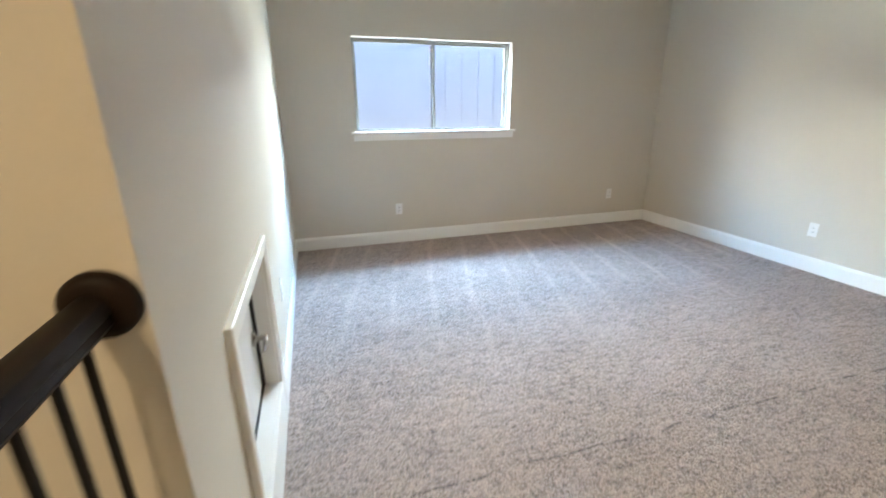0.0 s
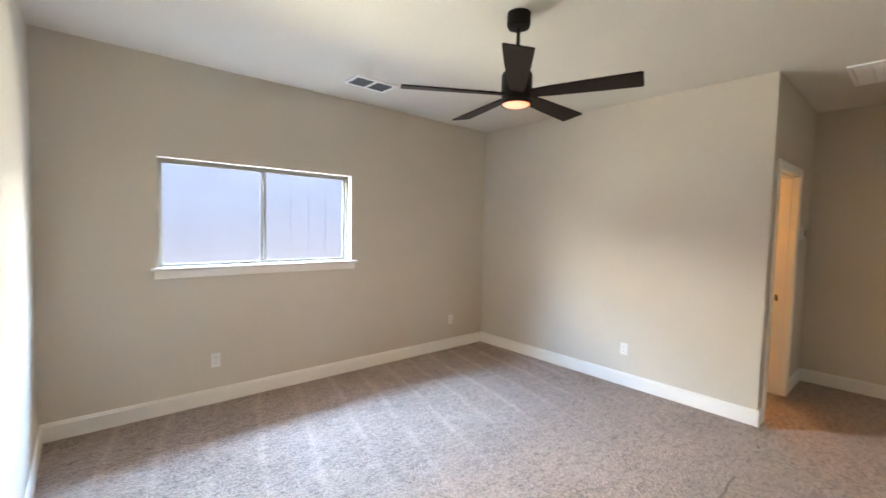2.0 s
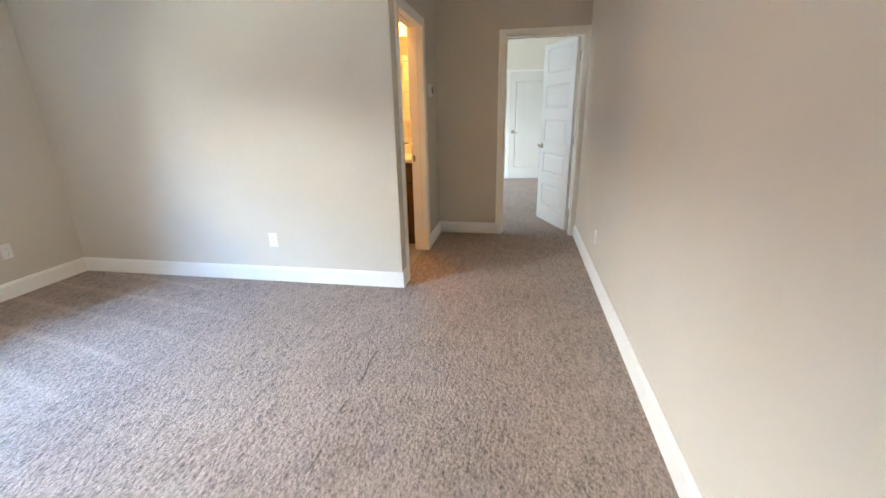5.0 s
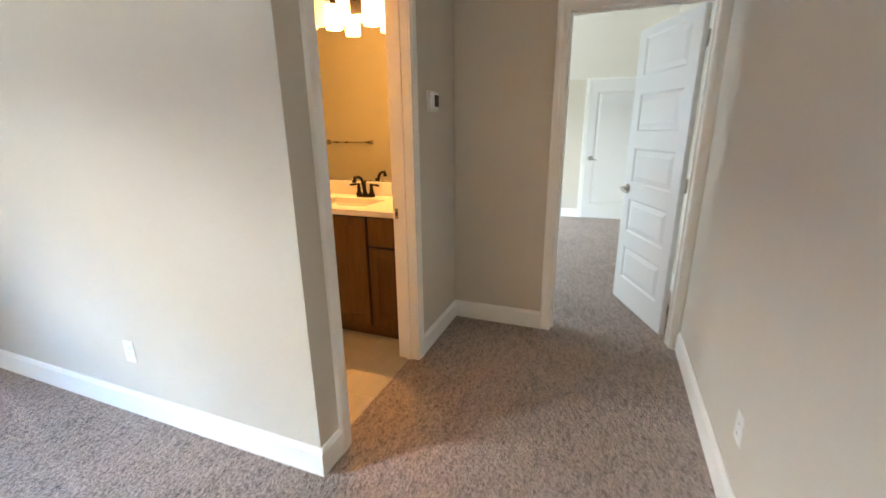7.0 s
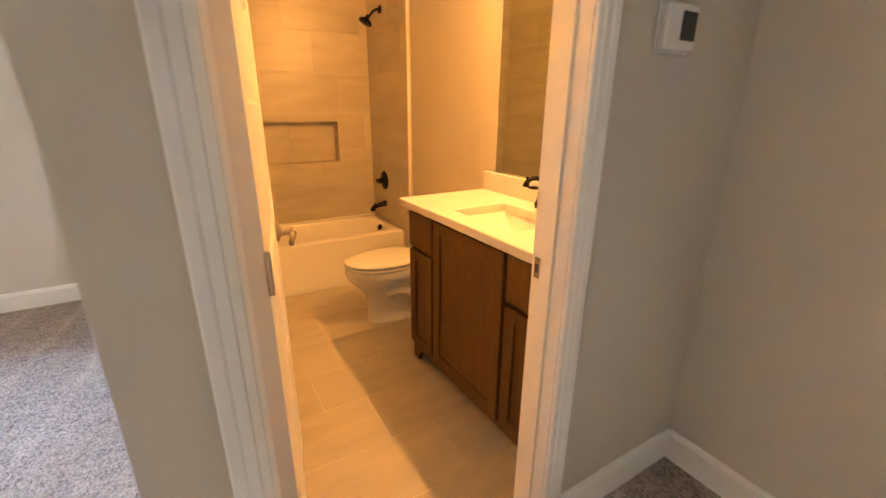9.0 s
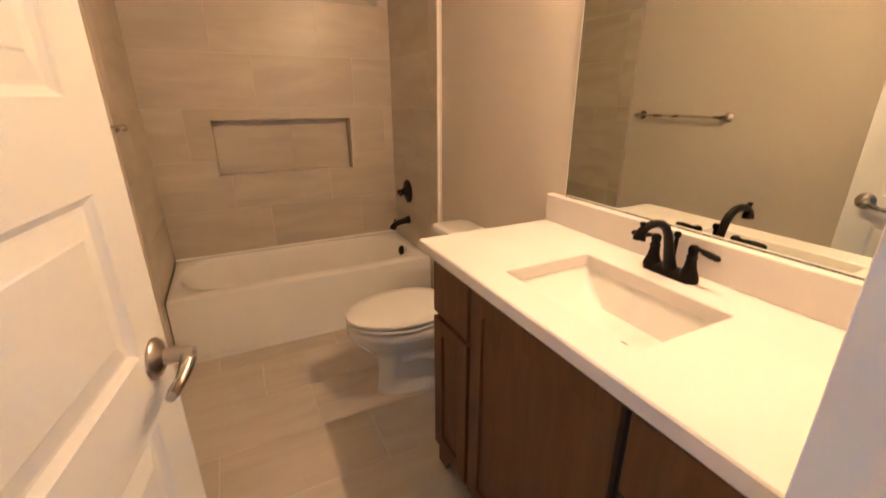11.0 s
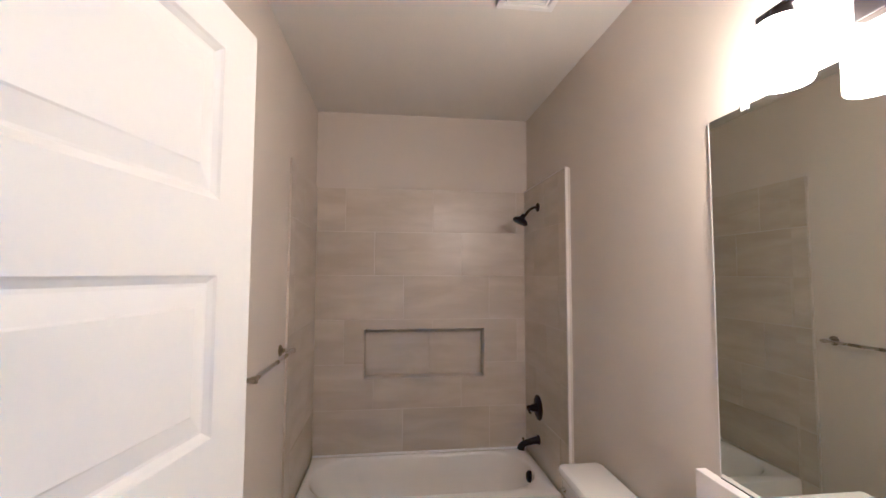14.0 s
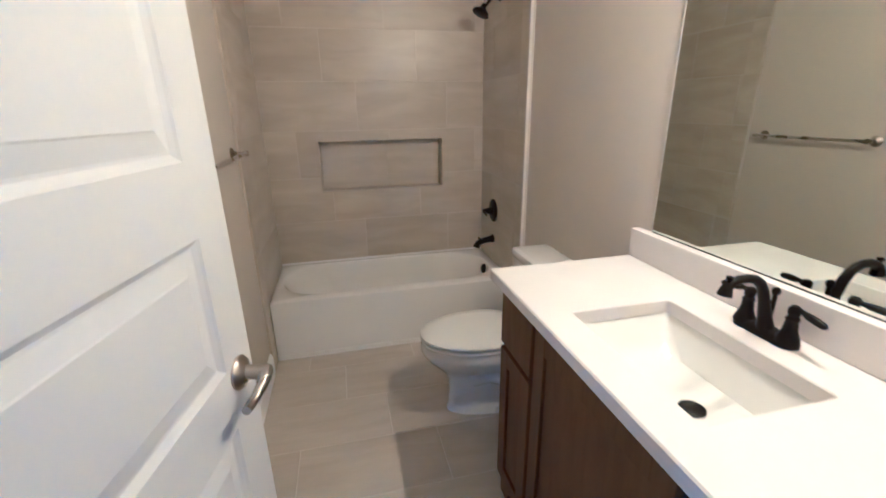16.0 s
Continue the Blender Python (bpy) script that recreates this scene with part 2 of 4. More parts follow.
    mr.inputs["From Min"].default_value, mr.inputs["From Max"].default_value = 0.63, 1.13
    l.new(shade, mr.inputs["Value"])
    ramp = n.new("ShaderNodeValToRGB")
    e = ramp.color_ramp.elements
    # dark end paints the shade in the crevices between tufts into the colour
    e[0].position, e[0].color = 0.0, (0.17, 0.132, 0.110, 1)
    e[1].position, e[1].color = 1.0, (0.75, 0.61, 0.53, 1)
    mid = ramp.color_ramp.elements.new(0.40)
    mid.color = (0.465, 0.366, 0.312, 1)
    l.new(mr.outputs["Result"], ramp.inputs["Fac"])
    l.new(ramp.outputs["Color"], b.inputs["Base Color"])
    bn = n.new("ShaderNodeBump")
    bn.inputs["Strength"].default_value, bn.inputs["Distance"].default_value = 1.0, 0.018
    l.new(math_of("ADD", v, relief), bn.inputs["Height"])
    l.new(bn.outputs["Normal"], b.inputs["Normal"])
    return m


CARPET = carpet_material()


def glow(name, color, strength):
    m = bpy.data.materials.new(name)
    m.use_nodes = True
    b = m.node_tree.nodes["Principled BSDF"]
    b.inputs["Base Color"].default_value = (0.8, 0.78, 0.75, 1)
    b.inputs["Emission Color"].default_value = (*color, 1)
    b.inputs["Emission Strength"].default_value = strength
    return m


OPAL = glow("lit_opal_glass", (1.0, 0.43, 0.105), 30.0)
on = OPAL.node_tree
clear = on.nodes.new("ShaderNodeBsdfTransparent")
veil = on.nodes.new("ShaderNodeMixShader")
veil.inputs[0].default_value = 0.45
on.links.new(clear.outputs[0], veil.inputs[1])
on.links.new(on.nodes["Principled BSDF"].outputs[0], veil.inputs[2])
on.links.new(veil.outputs[0], on.nodes["Material Output"].inputs["Surface"])
FANLENS = glow("lit_fan_lens", (1.0, 0.22, 0.035), 1.5)

GLASS = bpy.data.materials.new("window_glass")
GLASS.use_nodes = True
gb = GLASS.node_tree.nodes["Principled BSDF"]
gb.inputs["Base Color"].default_value = (0.38, 0.375, 0.44, 1)
gb.inputs["Transmission Weight"].default_value, gb.inputs["Roughness"].default_value, gb.inputs["IOR"].default_value = 1.0, 0.0, 1.45
MIRROR = bpy.data.materials.new("mirror_glass")
MIRROR.use_nodes = True
mb = MIRROR.node_tree.nodes["Principled BSDF"]
mb.inputs["Base Color"].default_value = (0.74, 0.78, 0.71, 1)
mb.inputs["Metallic"].default_value, mb.inputs["Roughness"].default_value = 1.0, 0.01


# ---- mesh helpers ----
def box(bm, x0, y0, z0, x1, y1, z1):
    v = [bm.verts.new(p) for p in ((x0, y0, z0), (x1, y0, z0), (x1, y1, z0), (x0, y1, z0), (x0, y0, z1), (x1, y0, z1), (x1, y1, z1), (x0, y1, z1))]
    for f in ((0, 3, 2, 1), (4, 5, 6, 7), (0, 1, 5, 4), (1, 2, 6, 5), (2, 3, 7, 6), (3, 0, 4, 7)):
        bm.faces.new([v[i] for i in f])
    return v


def boxes(*list_of):
    bm = bmesh.new()
    for b in list_of:
        box(bm, *b)
    return bm


def soft_box(x0, y0, z0, x1, y1, z1, r=0.004, seg=2):
    bm = boxes((x0, y0, z0, x1, y1, z1))
    bmesh.ops.bevel(bm, geom=bm.edges[:], offset=r, segments=seg, profile=0.5, affect="EDGES")
    return bm


def rings(bm, loops, cap0=True, cap1=True):
    """Skins closed loops of equal length, one after the other."""
    rows = [[bm.verts.new(p) for p in lp] for lp in loops]
    k = len(rows[0])
    for a, b in zip(rows, rows[1:]):
        for i in range(k):
            bm.faces.new((a[i], a[(i + 1) % k], b[(i + 1) % k], b[i]))
    if cap0:
        bm.faces.new(rows[0][::-1])
    if cap1:
        bm.faces.new(rows[-1])
    return rows


def lathe(profile, axis_at, axis="z", n=28, caps=True):
    """Turns (radius, along) pairs about an axis through axis_at."""
    bm = bmesh.new()
    loops = []
    for r, h in profile:
        lp = []
        for i in range(n):
            a = 2 * math.pi * i / n
            c, s = r * math.cos(a), r * math.sin(a)
            o = {"z": (c, s, h), "x": (h, c, s), "y": (s, h, c)}[axis]
            lp.append((axis_at[0] + o[0], axis_at[1] + o[1], axis_at[2] + o[2]))
        loops.append(lp)
    rings(bm, loops, caps, caps)
    return bm


def tube(points, radii, n=14):
    """A round bar through points."""
    bm = bmesh.new()
    pts = [Vector(p) for p in points]
    if isinstance(radii, (int, float)):
        radii = [radii] * len(pts)
    loops = []
    up = Vector((0.123, 0.456, 0.88)).normalized()
    for i, p in enumerate(pts):
        d = (pts[min(i + 1, len(pts) - 1)] - pts[max(i - 1, 0)]).normalized()
        u = d.cross(up).normalized()
        w = u.cross(d)
        loops.append([p + radii[i] * (math.cos(2 * math.pi * k / n) * u + math.sin(2 * math.pi * k / n) * w) for k in range(n)])
    rings(bm, loops)
    return bm


def round_rect(cx, cy, hx, hy, r, z, n=6):
    out = []
    for sx, sy, a0 in ((1, 1, 0), (-1, 1, 90), (-1, -1, 180), (1, -1, 270)):
        for k in range(n + 1):
            a = radians(a0 + 90 * k / n)
            out.append((cx + sx * (hx - r) + r * math.cos(a), cy + sy * (hy - r) + r * math.sin(a), z))
    return out


def ellipse(cx, cy, a, b, z, n=36, squash=0.0):
    out = []
    for k in range(n):
        t = 2 * math.pi * k / n
        out.append((cx + a * math.cos(t) * (1 + squash * math.cos(t)), cy + b * math.sin(t), z))
    return out


def mesh_of(name, bm, mat, smooth=False):
    bmesh.ops.recalc_face_normals(bm, faces=bm.faces[:])
    me = bpy.data.meshes.new(name)
    bm.to_mesh(me)
    bm.free()
    me.materials.append(mat)
    if smooth:
        for p in me.polygons:
            p.use_smooth = True
        me.set_sharp_from_angle(angle=radians(38))
    return me


def setting(name, bm, mat, label="", smooth=False, category=""):
    return tagged(new(name, mesh_of(name, bm, mat, smooth)), label, category, kind="structure")


def thing(name, at, label, category, group=""):
    ob = new(name)
    ob.empty_display_size = 0.1
    ob.matrix_basis = Matrix.Translation(at)
    return tagged(ob, label, category, group)


def part(name, bm, mat, parent, label="", smooth=False):
    ob = new(name, mesh_of(name, bm, mat, smooth))
    ob.parent = parent
    if parent.type == "EMPTY":
        ob.matrix_parent_inverse = parent.matrix_basis.inverted()
    return tagged(ob, label)


def turned(bm, m):
    bmesh.ops.transform(bm, matrix=m, verts=bm.verts[:])
    return bm

# ---- plan ----
H = 2.74                       # ceilings
XL, XR, YN, YC = -0.135, 4.10, 4.43, 1.41   # bedroom: west wall, east wall, window wall, hall wall
XE, YS = 5.74, -0.10           # hall: end wall, south wall
BL, BR, BB, BF = 4.21, 5.720, 4.37, 1.525   # bathroom: west, east, back, front
BT = 5.705                     # east wall behind the tub tiles
WX0, WX1, WZ0, WZ1 = 0.545, 2.17, 1.15, 1.995   # bedroom window
DX0, DX1, DZ = 4.30, 5.045, 2.035           # bathroom doorway
HY0, HY1 = -0.045, 0.70                     # hall-end doorway
NX0, NX1, NZ0, NZ1 = 4.547, 5.403, 0.876, 1.225  # shower niche
YE = 0.768                     # end of the west wall, at the stairs
FX = 9.80                      # far room's end wall

# ---- large structure ----
for name, b in (("floor_landing", (-0.24, -1.7, -0.12, 1.115, -0.21, 0)), ("floor_bedroom", (-0.24, -0.21, -0.12, 4.15, 4.5, 0)), ("floor_hall", (4.15, -0.21, -0.12, 5.80, 1.465, 0)), ("floor_far_room", (5.80, -0.31, -0.12, 9.95, 4.5, 0))):
    setting(name, boxes(b), CARPET, "greyish beige cut pile carpet with vacuum marks", category="carpet")
bath_floor = setting("floor_bath", boxes((4.15, 1.465, -0.12, 5.80, 4.45, -0.0014)), GROUT, "bathroom floor of beige stone-look tiles", category="floor")
setting("ceiling", boxes((-1.5, -1.8, H, 10.0, 4.6, H + 0.12)), CEIL, "plain painted ceiling", category="ceiling")

bm = bmesh.new()
rings(bm, [[(x, YS, H - 0.26), (x, YS + 0.26, H - 0.0005), (x, YS, H - 0.0005)] for x in (1.0, XE)])
setting("ceiling_slope", bm, CEIL, "narrow sloped ceiling strip under the roof", category="ceiling")
bm = bmesh.new()
rings(bm, [[(FX - 0.0005, y, 2.03), (FX - 0.0005, y, H - 0.0005), (FX - 0.78, y, H - 0.0005)] for y in (-0.2, 4.43)])
setting("ceiling_slope_far_room", bm, CEIL, "sloped ceiling of the room beyond the hall", category="ceiling")

HA0, HA1, HZ0, HZ1 = 1.192, 1.885, 0.195, 0.785     # low access hatch
setting("wall_west", boxes((XL - 0.115, YE, -2.7, XL, HA0, H), (XL - 0.115, HA1, -2.7, XL, 4.57, H), (XL - 0.115, HA0, HZ1, XL, HA1, H),
                           (XL - 0.115, HA0, -2.7, XL, HA1, HZ0), (XL - 0.115, HA0, HZ0, XL - 0.10, HA1, HZ1)), WALL, "greige painted wall with a low access hatch", category="wall")
setting("wall_north", boxes((XL, YN, -0.1, WX0, YN + 0.14, H), (WX1, YN, -0.1, BL - 0.056, YN + 0.14, H), (WX0, YN, WZ1, WX1, YN + 0.14, H),
                            (WX0, YN, -0.1, WX1, YN + 0.14, WZ0 - 0.02)), WALL, "greige painted window wall", category="wall")
setting("wall_east", boxes((XR, YC, -0.1, BL - 0.055, YN, H)), WALL, "greige painted wall lit by the window", category="wall")
setting("wall_hall_north", boxes((BL - 0.055, YC, -0.1, DX0 - 0.018, BF, H), (DX1 + 0.018, YC, -0.1, XE, BF, H), (DX0 - 0.018, YC, DZ + 0.018, DX1 + 0.018, BF, H)),
        WALL, "greige hall wall with the bathroom doorway", category="wall")
setting("wall_hall_end", boxes((XE, -0.215, -0.1, XE + 0.12, HY0 - 0.018, H), (XE, HY1 + 0.018, -0.1, XE + 0.12, BF, H), (XE, HY0 - 0.018, DZ + 0.018, XE + 0.12, HY1 + 0.018, H)),
        WALL, "greige hall end wall with a doorway", category="wall")
setting("wall_south", boxes((1.0, YS - 0.115, -0.1, XE, YS, H)), WALL, "greige painted wall along the hall", category="wall")
bath_back = setting("wall_bath_back", boxes((BL - 0.054, BB, -0.1, NX0, BB + 0.2, H), (NX1, BB, -0.1, BR, BB + 0.2, H), (NX0, BB, NZ1, NX1, BB + 0.2, H),
                                            (NX0, BB, -0.1, NX1, BB + 0.2, NZ0), (NX0, BB + 0.10, NZ0, NX1, BB + 0.2, NZ1)), WALL, "bathroom back wall, tiled round the tub", category="wall")
bath_east = setting("wall_bath_east", boxes((BR, BF, -0.1, XE + 0.12, 3.614, H), (BT, 3.614, -0.1, XE + 0.12, BB + 0.2, 2.2), (BR, 3.614, 2.2, XE + 0.12, BB + 0.2, H)), WALL, "greige bathroom wall behind the vanity", category="wall")
bath_west = setting("wall_bath_west", boxes((BL - 0.054, BF, -0.1, BL, BB, H)), WALL, "greige bathroom wall with a towel bar", category="wall")
setting("wall_stair_north", boxes((-1.35, YE, -2.7, XL - 0.115, YE + 0.115, H)), WALL, "painted stairwell wall", category="wall")
setting("wall_stair_west", boxes((-1.465, -1.8, -2.7, -1.35, 0.915, H)), WALL, "painted stairwell wall", category="wall")
setting("wall_stair_south", boxes((-1.35, -1.8, -2.7, 1.115, -1.7, H)), WALL, "painted landing wall", category="wall")
setting("wall_landing_east", boxes((1.0, -1.7, -0.1, 1.115, YS - 0.115, H)), WALL, "painted landing wall", category="wall")
setting("wall_stair_under_landing", boxes((-0.24, -1.7, -2.7, -0.14, YE, -0.12)), WALL, "painted wall below the landing edge", category="wall")
setting("floor_stairwell", boxes((-1.465, -1.8, -2.8, -0.14, 0.915, -2.7)), CARPET, "carpeted floor below the stairwell", category="floor")
# the room beyond the hall
setting("wall_far_east", boxes((FX, -0.215, -0.1, FX + 0.115, 4.6, H)), WALL, "light painted end wall of the far room", category="wall")
setting("wall_far_south", boxes((XE + 0.12, -0.315, -0.1, FX + 0.115, -0.2, H)), WALL, "light painted wall of the far room", category="wall")
setting("wall_far_north", boxes((XE + 0.12, 4.43, -0.1, 6.7, 4.57, H), (8.5, 4.43, -0.1, FX, 4.57, H), (6.7, 4.43, -0.1, 8.5, 4.57, 0.9), (6.7, 4.43, 2.1, 8.5, 4.57, H)),
        WALL, "window wall of the far room", category="wall")

# outside
# unseen dark layer, added so the outer wall throws no light onto the siding
setting("facade", boxes((-1.5, 4.572, -3.0, WX0 - 0.01, 4.65, 2.9), (WX1 + 0.01, 4.572, -3.0, 6.69, 4.65, 2.9), (WX0 - 0.01, 4.572, -3.0, WX1 + 0.01, 4.65, WZ0 - 0.03), (WX0 - 0.01, 4.572, WZ1 + 0.01, WX1 + 0.01, 4.65, 2.9), (8.51, 4.572, -3.0, 10.0, 4.65, 2.9)),
        OUTER_COVER, "unseen dark layer on the outer wall that soaks up bounced light", category="facade")
setting("ground", boxes((-300, -300, -3.2, 300, 300, -3.0)), GROUND, "grassy ground outside", category="ground")
neighbour = thing("neighbour_house", (1.4, 7.4, -3.0), "pale grey neighbouring house wall with vertical siding boards", "house")
part("wall", boxes((-6, 7.45, -3.0, 10, 7.7, 3.0)), SIDING, neighbour)
for i in range(54):
    x = -6 + i * 0.3
    part("siding_board", boxes((x + 0.005, 7.440, -3.0, x + 0.295, 7.45, 3.0)), SIDING, neighbour)


# ---- trim ----
BH = 0.128


def baseboard(p, q, inward):
    """A moulded skirting from p to q; inward is the unit way into the room."""
    bm = bmesh.new()
    prof = ((0, 0), (0.015, 0), (0.015, BH - 0.022), (0.011, BH - 0.016), (0.009, BH - 0.006), (0.005, BH), (0, BH))
    rings(bm, [[(e[0] + inward[0] * d, e[1] + inward[1] * d, h) for d, h in prof] for e in (p, q)])
    return setting("baseboard", bm, TRIM, "white painted baseboard", category="baseboard")


CW = 0.068                      # casing width
baseboard((XL, YN), (XR, YN), (0, -1))
baseboard((XL, YE), (XL, HA0 - CW), (1, 0))
baseboard((XL, HA1 + CW), (XL, YN - 0.015), (1, 0))
baseboard((XR, YN - 0.015), (XR, YC - 0.015), (-1, 0))
baseboard((XR - 0.0, YC), (DX0 - CW - 0.003, YC), (0, -1))
baseboard((DX1 + CW + 0.003, YC), (XE, YC), (0, -1))
baseboard((XE, YC - 0.015), (XE, HY1 + CW + 0.003), (-1, 0))
baseboard((1.0, YS), (XE - 0.02, YS), (0, 1))
baseboard((BL, BF + 0.075), (BL, 3.60), (1, 0))
baseboard((BR, 2.62), (BR, 3.60), (-1, 0))
baseboard((FX, 0.815), (FX, 4.43), (-1, 0))
baseboard((FX, -0.2), (FX, -0.065), (-1, 0))
baseboard((XE + 0.14, -0.2), (FX - 0.015, -0.2), (0, 1))
baseboard((XE + 0.12, 0.79), (XE + 0.12, 4.43), (1, 0))

CASE_PROF = ((0.0, 0.0), (0.0, 0.011), (0.004, 0.013), (0.018, 0.013), (0.022, 0.0165), (0.040, 0.0165), (0.046, 0.019), (0.064, 0.019), (CW, 0.015), (CW, 0.0))


def casing(a0, a1, top, along, face, out, foot=0.0, name="door_casing"):
    """Moulded casing round an opening: along is 'x' or 'y', face the wall's plane, out +1 or -1 the way the room lies."""
    bm = bmesh.new()

    def at(a, d, z):
        return (a, face + out * d, z) if along == "x" else (face + out * d, a, z)
    path = ((a0, foot, -1, 0), (a0, top, -1, 1), (a1, top, 1, 1), (a1, foot, 1, 0))
    rings(bm, [[at(a + sa * u, d, z + sz * u) for u, d in CASE_PROF] for a, z, sa, sz in path])
    return setting(name, bm, TRIM, "white moulded door casing", category="trim")


def jamb(a0, a1, top, along, w0, w1):
    """Flat lining of a doorway through a wall from w0 to w1, with its stop."""
    t = 0.018
    out = []
    for b in ((a0 - t, w0, 0, a0, w1, top + t), (a1, w0, 0, a1 + t, w1, top + t), (a0, w0, top, a1, w1, top + t)):
        out.append(b)
    s0, s1 = (w0 + 0.042, w0 + 0.075)
    for b in ((a0, s0, 0, a0 + 0.011, s1, top), (a1 - 0.011, s0, 0, a1, s1, top), (a0 + 0.011, s0, top - 0.011, a1 - 0.011, s1, top)):
        out.append(b)
    if along == "y":
        out = [(b[1], b[0], b[2], b[4], b[3], b[5]) for b in out]
    return setting("door_jamb", boxes(*out), TRIM, "white painted door jamb", category="trim")


casing(DX0 - 0.003, DX1 + 0.003, DZ + 0.003, "x", YC, -1)
casing(DX0 - 0.003, DX1 + 0.003, DZ + 0.003, "x", BF, 1)
jamb(DX0, DX1, DZ, "x", YC - 0.001, BF + 0.001)
casing(HY0 - 0.003, HY1 + 0.003, DZ - 0.015, "y", XE, -1)
casing(HY0 - 0.003, HY1 + 0.003, DZ - 0.015, "y", XE + 0.12, 1)
jamb(HY0, HY1, DZ - 0.018, "y", XE - 0.001, XE + 0.121)
casing(0.0, 0.745, 2.0, "y", FX, -1)

# strike plates and hinges on the bathroom jamb
strike = thing("strike_plate", (DX1 - 0.002, 1.49, 0.915), "brass-toned strike plate on the bathroom door jamb", "strike plate")
part("plate", soft_box(DX1 - 0.0035, 1.502, 0.885, DX1 - 0.0002, 1.522, 0.945, 0.001), NICKEL, strike)
part("latch_hole", boxes((DX1 - 0.0042, 1.507, 0.903, DX1 - 0.0034, 1.517, 0.927)), SLOT, strike)

# ---- doors ----
PANELS = [0.198 + 0.377 * k for k in range(5)]


def panel_door(name, width, height, label, spans=PANELS, tall=0.255):
    """A five-panel leaf in its own axes: hinge edge at x = 0, thickness along y, both faces moulded."""
    d = thing(name, (0, 0, 0), label, "door")
    t = 0.035
    st = 0.10
    zs = [(z, z + tall) for z in spans]
    bm = bmesh.new()
    for f, s in ((0.0, 1), (t, -1)):
        def q(pts, bm=bm, f=f, s=s):
            bm.faces.new([bm.verts.new((x, f + s * dp, z)) for x, dp, z in pts])
        q(((0, 0, 0), (st, 0, 0), (st, 0, height), (0, 0, height)))
        q(((width - st, 0, 0), (width, 0, 0), (width, 0, height), (width - st, 0, height)))
        edges = [0.0] + [e for z in zs for e in z] + [height]
        for lo, hi in zip(edges[0::2], edges[1::2]):
            q(((st, 0, lo), (width - st, 0, lo), (width - st, 0, hi), (st, 0, hi)))
    for x0, x1 in ((0, 0), (width, width)):
        bm.faces.new([bm.verts.new(p) for p in ((x0, 0, 0), (x0, t, 0), (x0, t, height), (x0, 0, height))])
    for z in (0, height):
        bm.faces.new([bm.verts.new(p) for p in ((0, 0, z), (width, 0, z), (width, t, z), (0, t, z))])
    part("leaf_frame", bm, DOOR, d)
    for lo, hi in zs:
        bm = bmesh.new()
        for f, s in ((0.0, 1), (t, -1)):
            steps = ((0.0, 0.0), (0.004, 0.004), (0.012, 0.0095), (0.017, 0.0095), (0.046, 0.0035), (0.049, 0.002))
            loops = [[(st + u, f + s * dp, lo + u), (width - st - u, f + s * dp, lo + u), (width - st - u, f + s * dp, hi - u), (st + u, f + s * dp, hi - u)] for u, dp in steps]
            rings(bm, loops, cap0=False)
        part("panel", bm, DOOR, d)
    return d


def lever(door, u, z, t, flip):
    """Nickel lever sets on both faces of a leaf, u from the hinge edge."""
    for f, s in ((0.0, -1), (t, 1)):
        ros = part("handle_rosette", turned(lathe([(0.033, 0), (0.034, 0.004), (0.030, 0.010), (0.020, 0.014), (0.0145, 0.018), (0.0140, 0.045), (0.0150, 0.055), (0.012, 0.061)], (0, 0, 0), "y"),
                                            Matrix.Translation((u, f, z)) @ Matrix.Diagonal((1, s, 1, 1))), NICKEL, door, "brushed nickel handle rosette", True)
        pts = [(u, f + s * 0.050, z), (u - 0.013, f + s * 0.054, z - 0.003), (u - 0.030, f + s * 0.053, z - 0.011), (u - 0.050, f + s * 0.049, z - 0.019), (u - 0.072, f + s * 0.046, z - 0.021), (u - 0.090, f + s * 0.047, z - 0.018)]
        part("lever", tube(pts, [0.012, 0.0125, 0.0105, 0.009, 0.0095, 0.008], 12), NICKEL, door, "curved nickel lever", True)


def hinges(door, height, t):
    for z in (0.18, height / 2, height - 0.18):
        part("hinge", lathe([(0.006, -0.045), (0.0065, -0.043), (0.0065, 0.043), (0.006, 0.045)], (-0.004, -0.004, z), "z", 10), NICKEL, door, "nickel hinge barrel", True)


# bathroom door, folded back towards the towel bar wall
d1 = panel_door("door_bathroom", 0.694, 2.035, "white five-panel bathroom door standing open")
lever(d1, 0.634, 0.925, 0.035, False)
hinges(d1, 2.035, 0.035)
part("latch_plate", soft_box(0.6935, 0.006, 0.895, 0.6955, 0.029, 0.955, 0.0005), NICKEL, d1, "nickel latch plate")
a1 = math.degrees(math.atan2(2.217 - 1.535, 4.48 - 4.352))
d1.matrix_basis = pose(4.352, 1.535, 0.012, 0, 0, a1)

# door at the hall's end, ajar into the far room
d2 = panel_door("door_hall", 0.735, 2.015, "white five-panel door half open into the far room")
lever(d2, 0.672, 0.905, 0.035, False)
hinges(d2, 2.015, 0.035)
d2.matrix_basis = pose(5.902, -0.035, 0.012, 0, 0, 23.0)

# closed door in the far room
d3 = panel_door("door_far_room", 0.735, 2.0, "white panel door, closed, at the end of the far room", (0.22,), 1.62)
lever(d3, 0.675, 0.905, 0.035, False)
d3.matrix_basis = pose(FX - 0.002, 0.005, 0.012, 0, 0, 90)

